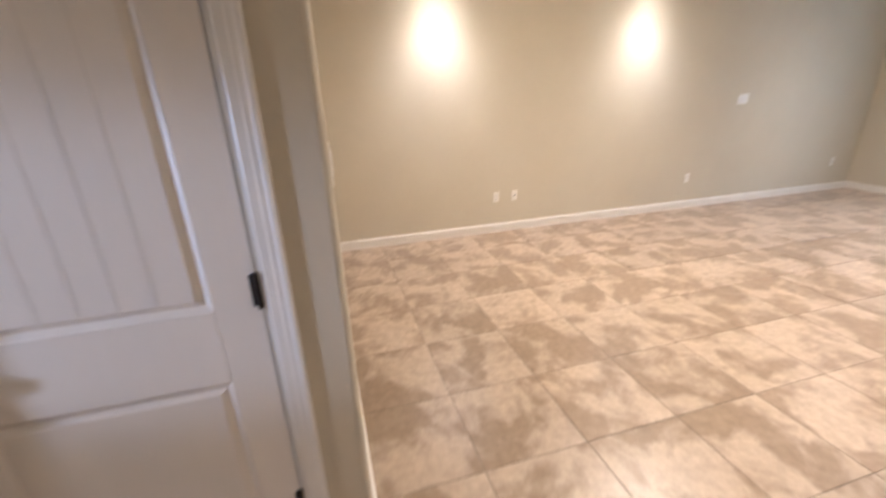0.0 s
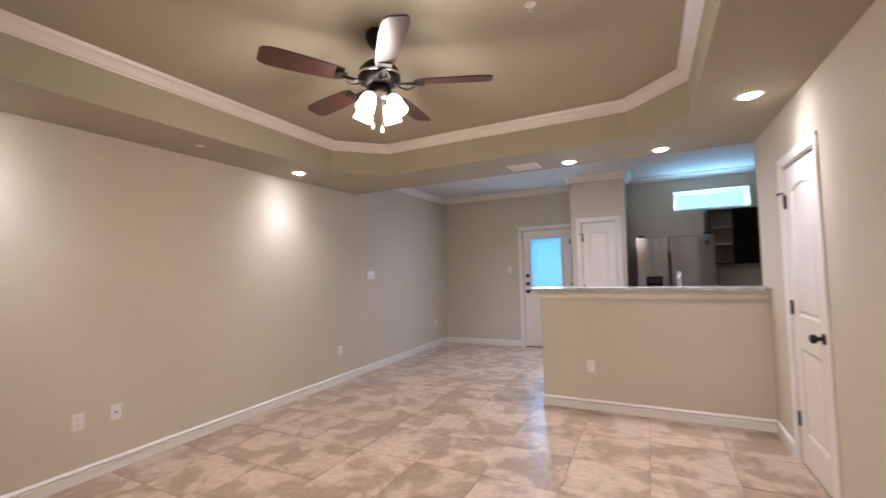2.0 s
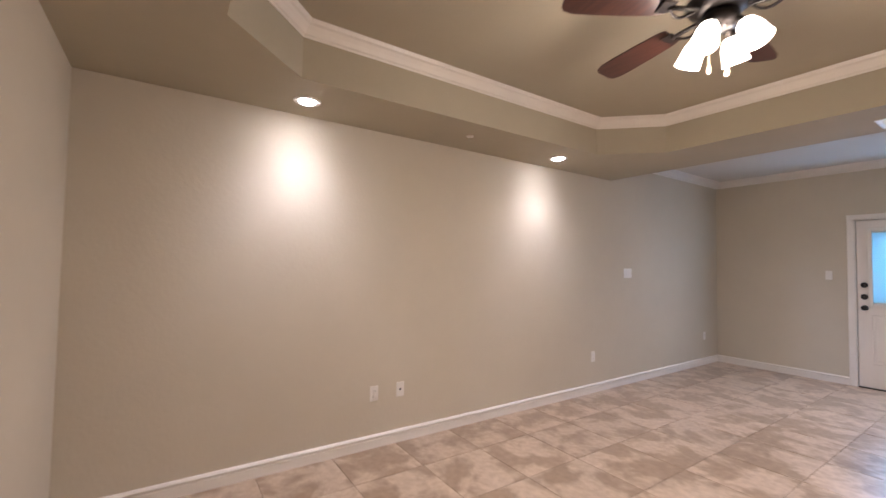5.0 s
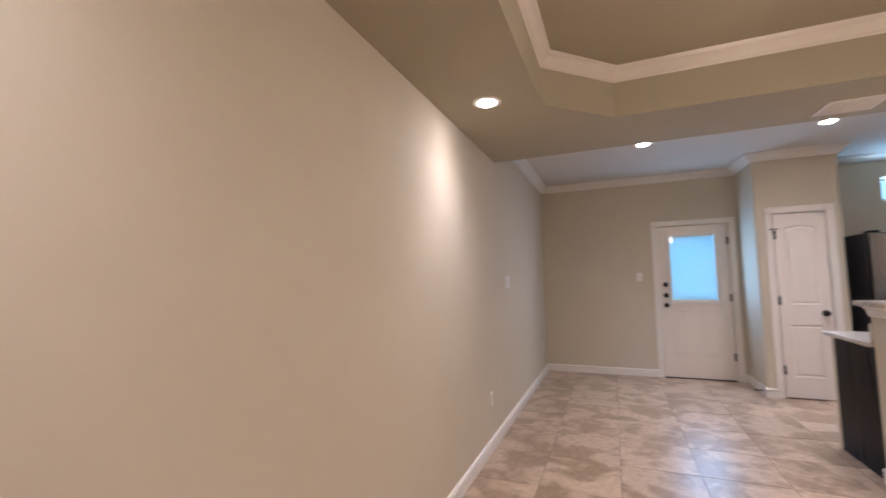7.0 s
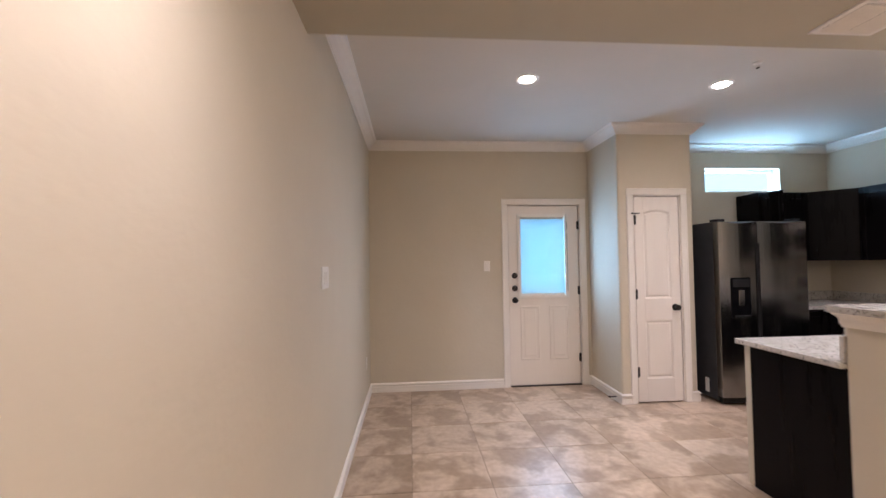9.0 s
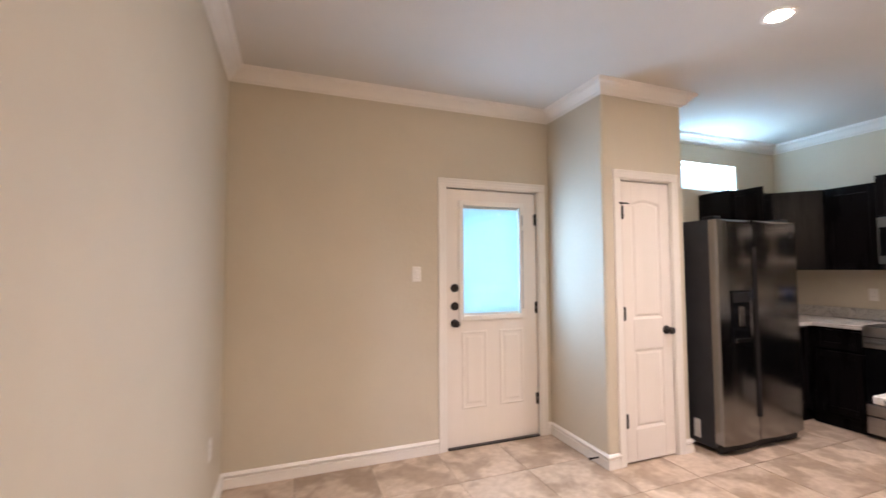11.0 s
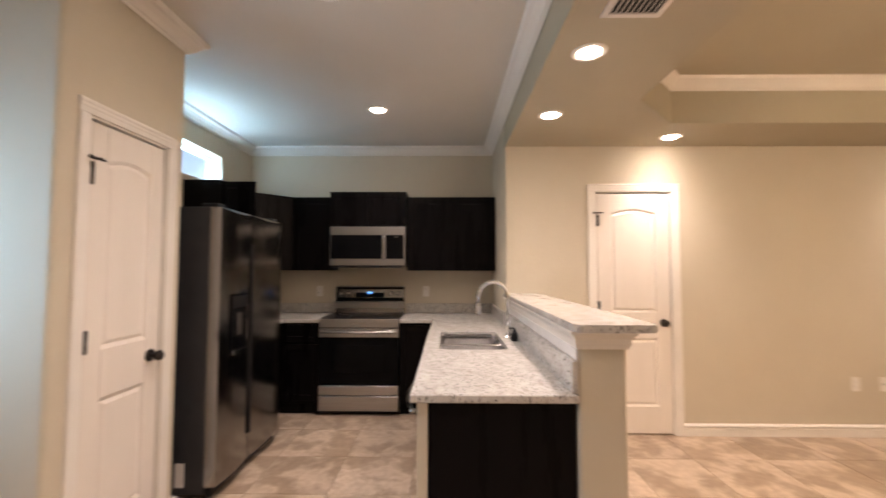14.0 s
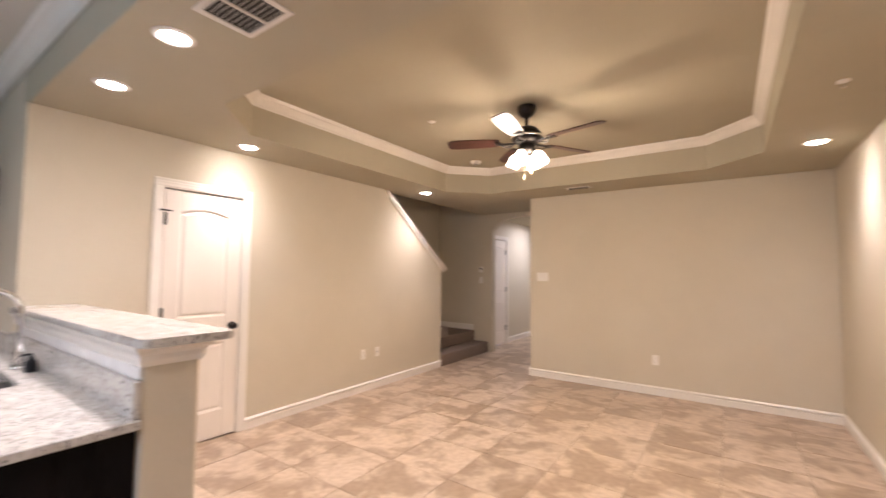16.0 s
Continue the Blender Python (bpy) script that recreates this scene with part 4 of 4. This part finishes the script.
for k in range(4):
    part("digit", prism([(5.3685, 1.115), (5.3695, 1.115), (5.3745, 1.135), (5.3735, 1.135)], "y", 8.195 + 0.015 * k, 8.203 + 0.015 * k), M_BLUE, dp, w=True)
for y in (7.91, 7.99, 8.455, 8.535):
    part("knob", lathe([(0.022, 0.0), (0.022, -0.008), (0.018, -0.012), (0.016, -0.030), (0.004, -0.032)], (5.366, y, 1.118), "x", 18), M_RIM, bg, w=True, smooth=False)
for cx, cy, rr in ((5.02, 8.03, 0.1), (5.02, 8.42, 0.085), (5.25, 8.04, 0.075), (5.25, 8.42, 0.1)):
    own = bmesh.new()
    ring0 = [own.verts.new((cx + rr * math.cos(a), cy + rr * math.sin(a), 0.9125)) for a in [2 * math.pi * i / 32 for i in range(32)]]
    ring1 = [own.verts.new((cx + (rr - 0.004) * math.cos(a), cy + (rr - 0.004) * math.sin(a), 0.9126)) for a in [2 * math.pi * i / 32 for i in range(32)]]
    for i in range(32):
        own.faces.new((ring0[i], ring0[(i + 1) % 32], ring1[(i + 1) % 32], ring1[i]))
    part("burner_ring", own, M_CORD, r, w=True)

m = thing("microwave", (5.27, 8.2, 1.415), label="stainless steel over-the-range microwave with black glass door", category="microwave")
MY0, MY1, MZ0, MZ1, MX = 7.815, 8.582, 1.405, 1.812, 5.075
part("body", box(MX + 0.03, 5.476, MY0 + 0.003, MY1 - 0.003, MZ0, MZ1, 0.003), M_BLACK, m, w=True)
part("front", box(MX, MX + 0.032, MY0, MY1, MZ0 + 0.012, MZ1, 0.005, seg=2), M_STEEL, m, w=True)
part("door_glass", box(MX - 0.003, MX + 0.002, MY0 + 0.235, MY1 - 0.012, MZ0 + 0.078, MZ1 - 0.085, 0.002), M_BGLASS, m, "black glass door window", w=True)
cp = part("control_panel", box(MX - 0.003, MX + 0.002, MY0 + 0.012, MY0 + 0.195, MZ0 + 0.078, MZ1 - 0.085, 0.002), M_BGLASS, m, w=True)
for k in range(3):
    part("button", box(MX - 0.0045, MX - 0.0028, MY0 + 0.07 + 0.015 * k, MY0 + 0.08 + 0.015 * k, 1.70, 1.712), M_SLOT, cp, w=True)
pts = [(MX, MY0 + 0.215, MZ0 + 0.07), (MX - 0.035, MY0 + 0.215, MZ0 + 0.09)] + [(MX - 0.035 - 0.012 * math.sin(math.pi * i / 8), MY0 + 0.215, MZ0 + 0.09 + 0.235 * i / 8) for i in range(1, 8)] + [(MX - 0.035, MY0 + 0.215, MZ1 - 0.095), (MX, MY0 + 0.215, MZ1 - 0.075)]
part("handle", tube(pts, 0.012, 12), M_CHROME, m, "vertical bowed steel handle", w=True, smooth=True)
part("vent_grille", box(MX + 0.005, MX + 0.2, MY0 + 0.02, MY1 - 0.02, MZ0 - 0.012, MZ0 + 0.001, 0.002), M_BLACK, m, w=True)

# sink and tap
s = thing("sink", (3.76, 7.22, ZC - 0.2), label="undermounted stainless steel double-bowl sink", category="sink")


def bowl(x0, x1, y0, y1, zb):
    own = bmesh.new()
    rad = 0.05

    def loop(ins, z, rr):
        pts = []
        for cx, cy, a0 in ((x1 - ins - rr, y1 - ins - rr, 0), (x0 + ins + rr, y1 - ins - rr, 90), (x0 + ins + rr, y0 + ins + rr, 180), (x1 - ins - rr, y0 + ins + rr, 270)):
            for i in range(6):
                a = radians(a0 + 18 * i)
                pts.append(own.verts.new((cx + rr * math.cos(a), cy + rr * math.sin(a), z)))
        return pts
    rings = [loop(-0.012, ZC - T - 0.001, rad), loop(0.0, ZC - T - 0.001, rad), loop(0.008, zb + 0.04, rad), loop(0.04, zb, rad)]
    for a, b in zip(rings, rings[1:]):
        for i in range(len(a)):
            j = (i + 1) % len(a)
            own.faces.new((a[i], a[j], b[j], b[i]))
    own.faces.new(rings[-1])
    return own


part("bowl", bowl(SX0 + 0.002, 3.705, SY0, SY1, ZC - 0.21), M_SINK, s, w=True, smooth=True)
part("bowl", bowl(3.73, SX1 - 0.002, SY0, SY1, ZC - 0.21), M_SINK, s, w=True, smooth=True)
bm = None
for bx_ in ((SX0, SX1, SY0, SY0 + 0.008), (SX0, SX1, SY1 - 0.008, SY1), (SX0, SX0 + 0.008, SY0 + 0.008, SY1 - 0.008), (SX1 - 0.008, SX1, SY0 + 0.008, SY1 - 0.008)):
    bm = box(*bx_, ZC - 0.045, ZC - 0.02, 0.002, bm=bm)
part("rim", bm, M_RIM, s, w=True)
part("divider", box(3.7055, 3.7295, SY0 + 0.01, SY1 - 0.01, ZC - 0.12, ZC - 0.026, 0.009, seg=3), M_RIM, s, w=True)
for x in (3.55, 3.92):
    part("drain", lathe([(0.045, 0.0), (0.045, 0.004), (0.035, 0.005), (0.03, 0.001)], (x, 7.22, ZC - 0.209)), M_CHROME, s, w=True)
fa = thing("faucet", (3.80, 6.955, ZC), label="polished chrome gooseneck faucet with spring coil", category="faucet")
part("base", lathe([(0.03, 0.0), (0.03, 0.01), (0.024, 0.02), (0.022, 0.09), (0.018, 0.10)], (3.80, 6.955, ZC + 0.0005)), M_CHROME, fa, w=True, smooth=False)
pts = [(3.80, 6.955, ZC + 0.09), (3.80, 6.955, ZC + 0.28)] + [(3.80, 7.06 - 0.105 * math.cos(math.pi * i / 14), ZC + 0.28 + 0.115 * math.sin(math.pi * i / 14)) for i in range(1, 15)] + [(3.80, 7.167, ZC + 0.24)]
part("spout", tube(pts, 0.0125, 12), M_CHROME, fa, w=True, smooth=True)
for i in range(9):
    a = math.pi * (0.45 + 0.06 * i)
    cpt = Vector((3.80, 7.06 - 0.105 * math.cos(a), ZC + 0.28 + 0.115 * math.sin(a)))
    tg = Vector((0, math.sin(a) * 0.105, math.cos(a) * 0.115)).normalized()
    part("coil", tube([cpt - tg * 0.004, cpt + tg * 0.004], 0.0195, 12), M_CHROME, fa, w=True)
part("spray_head", lathe([(0.016, 0.0), (0.02, -0.02), (0.021, -0.075), (0.017, -0.085)], (3.80, 7.167, ZC + 0.245)), M_CHROME, fa, w=True)
part("lever", tube([(3.822, 6.955, ZC + 0.07), (3.86, 6.95, ZC + 0.085), (3.90, 6.945, ZC + 0.12)], [0.011, 0.008, 0.006], 10), M_CHROME, fa, w=True, smooth=True)
ob_ = thing("soap_dispenser", (3.70, 6.935, ZC), label="small black soap dispenser behind the sink", category="soap dispenser")
part("bottle", lathe([(0.022, 0.0), (0.024, 0.01), (0.024, 0.05), (0.012, 0.06), (0.009, 0.075)], (3.70, 6.93, ZC + 0.0005), seg=16), M_BLACK, ob_, w=True)
part("pump", tube([(3.70, 6.93, ZC + 0.074), (3.70, 6.93, ZC + 0.085), (3.70, 6.97, ZC + 0.085)], 0.006, 8), M_BLACK, ob_, w=True)

# ---- electrical plates, vents, detectors ----


def plate(kind, place, rz, gangs=1, label="", category="", group=""):
    """An outlet, switch or blank plate; it looks along its own -y."""
    o = thing(kind, place, rz, label, category, group)
    w = 0.035 + 0.0465 * (gangs - 1)
    part("cover_plate", box(-w, w, -0.006, 0, -0.0575, 0.0575, 0.003), M_PLATE, o)
    for g in range(gangs):
        cx = (g - (gangs - 1) / 2) * 0.046
        if kind == "outlet":
            for dz in (-0.02, 0.02):
                s_ = part("socket", lathe([(0.0165, 0.0), (0.0165, -0.008), (0.014, -0.009)], (cx, 0, dz), "y", 16), M_PLATE, o)
                for dx in (-0.006, 0.006):
                    part("slot", box(cx + dx - 0.0012, cx + dx + 0.0012, -0.0094, -0.0088, dz - 0.004, dz + 0.005), M_SLOT, s_)
        elif kind == "light_switch":
            part("rocker", box(cx - 0.016, cx + 0.016, -0.010, -0.005, -0.033, 0.033, 0.002), M_PLATE, o)
        else:
            part("jack", box(cx - 0.008, cx + 0.008, -0.009, -0.005, -0.008, 0.008, 0.001), M_SLOT, o)
    return o


OUT = "white plastic outlet low on the beige wall"
plate("outlet", (0, 3.871, 0.41), 90, label=OUT, category="outlet", group="wall outlets")
plate("cable_outlet", (0, 4.096, 0.41), 90, label="white plastic cable plate beside an outlet", category="outlet", group="wall outlets")
plate("outlet", (0, 6.545, 0.40), 90, label=OUT, category="outlet", group="wall outlets")
plate("outlet", (0, 9.17, 0.42), 90, label=OUT, category="outlet", group="wall outlets")
plate("light_switch", (0, 7.218, 1.34), 90, 2, "white double rocker switch on the long wall", "light switch")
plate("light_switch", (1.30, 9.6, 1.355), 0, 1, "white rocker switch beside the outside door", "light switch")
plate("outlet", (2.996, 6.68, 0.415), 0, 1, "white plastic outlet on the half wall", "outlet", "wall outlets")
plate("outlet", (4.42, 3.98, 0.43), -90, 1, OUT, "outlet", "wall outlets")
plate("cable_outlet", (4.42, 3.745, 0.43), -90, 1, "white plastic cable plate on the stair wall", "outlet", "wall outlets")
plate("outlet", (1.60, 2.05, 0.40), 180, 1, OUT, "outlet", "wall outlets")
plate("light_switch", (2.965, 2.05, 1.35), 180, 2, "white double rocker switch near the hallway corner", "light switch")
plate("outlet", (5.48, 7.618, 1.135), -90, 1, "white plastic outlet above the worktop", "outlet", "wall outlets")
plate("outlet", (5.48, 8.80, 1.135), -90, 1, "white plastic outlet above the worktop", "outlet", "wall outlets")
plate("light_switch", (4.55, 0.95, 1.26), 180, 1, "white rocker switch under the thermostat", "light switch")
st = thing("door_stop", (2.474, 9.02, 0.05), label="small black spring door stop on the baseboard", category="door stop")
part("spring", tube([(-0.001, 0, 0), (-0.065, 0, 0)], 0.006, 8), M_BRONZE, st)
part("tip", lathe([(0.009, 0), (0.009, -0.014), (0.006, -0.017)], (-0.064, 0, 0), "x", 12), M_BLACK, st)
th = thing("thermostat", (4.55, 0.95, 1.45), 180, "small white thermostat on the hallway wall", "thermostat")
part("case", box(-0.04, 0.04, -0.022, 0, -0.05, 0.05, 0.005), M_PLATE, th)
part("screen", box(-0.025, 0.025, -0.0235, -0.0215, 0.0, 0.03), M_SLOT, th)


def downlight():
    o = thing("recessed_downlight", (0, 0, 0), label="lit white recessed downlight in the ceiling", category="downlight", group="recessed downlights")
    part("trim_ring", lathe([(0.052, -0.0005), (0.062, -0.006), (0.078, -0.006), (0.085, -0.002), (0.085, 0.0), (0.052, 0.0)], seg=32), M_VENT, o, smooth=False)
    part("lens", lathe([(0.001, -0.019), (0.018, -0.0178), (0.035, -0.0135), (0.047, -0.0075), (0.053, -0.0035), (0.053, 0.0), (0.001, 0.0)], seg=28), M_CAN, o, "glowing frosted lens")
    return o


first = downlight()
# unseen downlight body added at the hallway fill
copy_thing(first, pose(*HALL))
for i, (cx, cy, cz) in enumerate(CANS):
    zz = cz if cz < 2.6 else 2.745
    if i == 0:
        first.matrix_world = pose(cx, cy, zz)
    else:
        copy_thing(first, pose(cx, cy, zz))

v = thing("ceiling_vent", (2.425, 6.62, 2.44), label="white metal ceiling air vent, shade behind its louvres a dark sheet", category="vent")
bm = None
for x0, x1, y0, y1 in ((2.27, 2.58, 6.497, 6.522), (2.27, 2.58, 6.72, 6.745), (2.27, 2.297, 6.522, 6.72), (2.553, 2.58, 6.522, 6.72), (2.418, 2.432, 6.522, 6.72)):
    bm = box(x0, x1, y0, y1, 2.431, 2.4395, 0.002, bm=bm)
part("frame", bm, M_VENT, v, w=True)
# thin dark sheet stands in for shade behind the louvres
part("duct_shade", box(2.29, 2.56, 6.515, 6.727, 2.438, 2.4396), M_DUCT_SHADE, v, w=True)
for x0, x1 in ((2.298, 2.417), (2.433, 2.552)):
    for k in range(9):
        y = 6.533 + k * 0.0222
        part("slat", prism([(y, 2.4372), (y + 0.002, 2.4372), (y + 0.013, 2.4262), (y + 0.011, 2.4262)], "x", x0, x1), M_VENT, v, w=True)
v = thing("small_ceiling_vent", (2.35, 2.46, 2.44), label="small white slotted ceiling vent near the wall", category="vent")
part("frame", box(2.21, 2.49, 2.40, 2.53, 2.432, 2.4395, 0.003), M_VENT, v, w=True)
# dark bars on the frame stand in for shade in the slots
for k in range(5):
    part("slot", box(2.23, 2.47, 2.415 + 0.022 * k, 2.425 + 0.022 * k, 2.4305, 2.4325), M_DUCT_SHADE, v, w=True)


def detector(name, x, y, z, r, label, category):
    o = thing(name, (x, y, z), label=label, category=category)
    part("body", lathe([(r * 0.4, -0.034), (r * 0.75, -0.032), (r * 0.95, -0.02), (r, -0.012), (r, 0)], seg=24), M_PLATE, o)
    part("cap", lathe([(r * 0.15, -0.037), (r * 0.3, -0.036), (r * 0.32, -0.033)], seg=14), M_SLOT, o)
    return o


detector("smoke_detector", 3.40, 3.13, 2.764, 0.065, "round white smoke detector on the tray ceiling", "smoke detector")


def sprinkler(x, y, z):
    o = thing("fire_sprinkler", (x, y, z), label="small white ceiling fire sprinkler", category="sprinkler", group="fire sprinklers")
    part("escutcheon", lathe([(0.03, 0), (0.028, -0.006), (0.012, -0.01), (0.008, -0.012)], seg=16), M_PLATE, o)
    bm = tube([(-0.009, 0, -0.01), (-0.011, 0, -0.025), (0, 0, -0.034)], 0.0022, 6)
    bm = tube([(0.009, 0, -0.01), (0.011, 0, -0.025), (0, 0, -0.034)], 0.0022, 6, bm=bm)
    bm = lathe([(0.014, -0.034), (0.014, -0.036)], seg=12, bm=bm)
    part("deflector", bm, M_CHROME, o)


sprinkler(0.345, 4.50, 2.44)
sprinkler(3.05, 4.52, 2.764)
sprinkler(2.832, 7.63, 2.745)

# ---- ceiling fan ----
DROP = 0.045
fan = thing("ceiling_fan", (2.20, 4.36, 2.764), label="dark bronze ceiling fan with five cherry blades and lit shades", category="ceiling fan")
part("canopy", lathe([(0.074, 0), (0.076, -0.02), (0.072, -0.045), (0.056, -0.072), (0.032, -0.09), (0.016, -0.095)], seg=28), M_BRONZE, fan, smooth=True)
part("downrod", lathe([(0.013, -0.06), (0.013, -0.195)], seg=14), M_BRONZE, fan, smooth=True)
part("motor", lathe([(r, h - DROP) for r, h in ((0.02, -0.118), (0.05, -0.126), (0.09, -0.146), (0.114, -0.176), (0.125, -0.215), (0.118, -0.24), (0.08, -0.262), (0.05, -0.27))], seg=32), M_BRONZE, fan, smooth=True)
part("motor_band", lathe([(r, h - DROP) for r, h in ((0.1255, -0.204), (0.128, -0.208), (0.128, -0.216), (0.1255, -0.22))], seg=32), M_CHROME, fan, smooth=True)
part("switch_housing", lathe([(r, h - DROP) for r, h in ((0.05, -0.268), (0.066, -0.276), (0.068, -0.31), (0.055, -0.33), (0.02, -0.338))], seg=24), M_BRONZE, fan, smooth=True)
for k in range(5):
    a = radians(-48 + 72 * k)
    rot = Matrix.Translation((0, 0, -DROP)) @ Matrix.Rotation(a, 4, "Z")
    iron = box(0.09, 0.22, -0.014, 0.014, -0.262, -0.254, 0.003)
    iron = box(0.20, 0.26, -0.04, 0.04, -0.258, -0.252, 0.004, bm=iron)
    for sd in (-1, 1):
        scroll = [(0.10 + 0.115 * i / 10, sd * 0.034 * math.sin(math.pi * i / 10), -0.262 - 0.014 * math.sin(math.pi * i / 10)) for i in range(11)]
        iron = tube(scroll, 0.006, 8, bm=iron)
    bmesh.ops.transform(iron, matrix=rot, verts=iron.verts)
    part("blade_iron", iron, M_BRONZE, fan)
    outline = []
    for u, hw in ((0.22, 0.045), (0.26, 0.056), (0.38, 0.064), (0.52, 0.069), (0.60, 0.068), (0.635, 0.058), (0.65, 0.038)):
        outline.append((u, hw))
    pts = outline + [(u, -hw) for u, hw in reversed(outline)]
    bl = prism(pts, "z", -0.0035, 0.0035)
    bmesh.ops.transform(bl, matrix=rot @ Matrix.Translation((0, 0, -0.246)) @ Matrix.Rotation(radians(12), 4, "X"), verts=bl.verts)
    part("blade", bl, M_BLADE, fan, "reddish-brown wooden blade")
for k in range(4):
    a = radians(-2 + 90 * k)
    dx, dy = math.cos(a), math.sin(a)
    arm = part("lamp_arm", tube([(dx * 0.05, dy * 0.05, -0.31 - DROP), (dx * 0.07, dy * 0.07, -0.325 - DROP), (dx * 0.085, dy * 0.085, -0.345 - DROP)], [0.012, 0.012, 0.018], 10), M_BRONZE, fan, smooth=True)
    sh = lathe([(0.02, 0.0), (0.032, -0.012), (0.042, -0.045), (0.045, -0.08), (0.05, -0.11), (0.0475, -0.11), (0.042, -0.078), (0.038, -0.045), (0.02, -0.008)], seg=24)
    m4 = Matrix.Translation((dx * 0.085, dy * 0.085, -0.342 - DROP)) @ Matrix.Rotation(a, 4, "Z") @ Matrix.Rotation(radians(-27), 4, "Y")
    bmesh.ops.transform(sh, matrix=m4, verts=sh.verts)
    part("shade", sh, M_SHADE, fan, "glowing frosted glass tulip shade", smooth=True)
    tip = m4 @ Vector((0, 0, -0.10))
    lamp("fan_bulb", "POINT", (2.20 + tip.x, 4.36 + tip.y, 2.764 + tip.z - 0.06), FAN_W, (1.0, 0.79, 0.56), radius=0.045)
    below = Vector((2.20 + tip.x, 4.36 + tip.y, 2.764 + tip.z - 0.03))
    lamp("fan_bulb_down", "SPOT", below, FAN_DOWN_W, (1.0, 0.84, 0.69), below + Vector((dx * 0.25, dy * 0.25, -1)), cone=172)
for dx, dz in ((0.03, -0.57), (-0.035, -0.535)):
    ch = part("pull_chain", tube([(dx, -0.02, -0.36), (dx, -0.02, dz)], 0.001, 6), M_BRASS, fan, "thin brass pull chain")
    part("chain_fob", lathe([(0.003, 0.012), (0.006, 0), (0.005, -0.02), (0.002, -0.024)], (dx, -0.02, dz), seg=10), M_BRASS, ch)

# ---- white panel behind the worktop, on the bar wall, laid as tile-like pieces ----
bar = bpy.data.objects["wall_bar"]
tw, thh = 0.30, 0.046
panel_me = mesh_of("tile", box(0, tw - 0.003, 0, 0.006, 0, thh - 0.003, 0.0012), M_PANELW)
for row in range(1):
    z = ZC + 0.127 + row * thh
    for k in range(7):
        x = 2.535 + k * tw
        if x + tw > 4.43:
            continue
        o = new("tile", panel_me)
        o.parent = bar
        o.location = (x, 6.871, z)

# ---- floor tiles ----
P, G = 0.508, 0.0038
tile_full = mesh_of("tile", box(0, P - G, 0, P - G, -0.003, 0.0, 0.0012), M_TILE)
x_first, y_first = 2.982 - 6 * P, 4.06 - 14 * P
for i in range(12):
    for j in range(27):
        x0, y0 = x_first + i * P, y_first + j * P
        x1, y1 = x0 + P - G, y0 + P - G
        a0, a1, b0, b1 = max(x0, -0.05), min(x1, 5.55), max(y0, -2.55), min(y1, 9.66)
        if a1 - a0 < 0.02 or b1 - b0 < 0.02:
            continue
        if (a1 <= 3.0 and b1 <= 1.9) or (a0 >= 4.72 and b1 <= 6.7):
            continue
        if a1 - a0 > P - G - 0.002 and b1 - b0 > P - G - 0.002:
            me = tile_full
        else:
            me = mesh_of("tile", box(0, a1 - a0, 0, b1 - b0, -0.003, 0.0, 0.001), M_TILE)
        o = new("tile", me)
        o.parent = floor
        o.location = (a0, b0, 0.0004 * ((i * 7 + j * 3) % 4) - 0.0012)
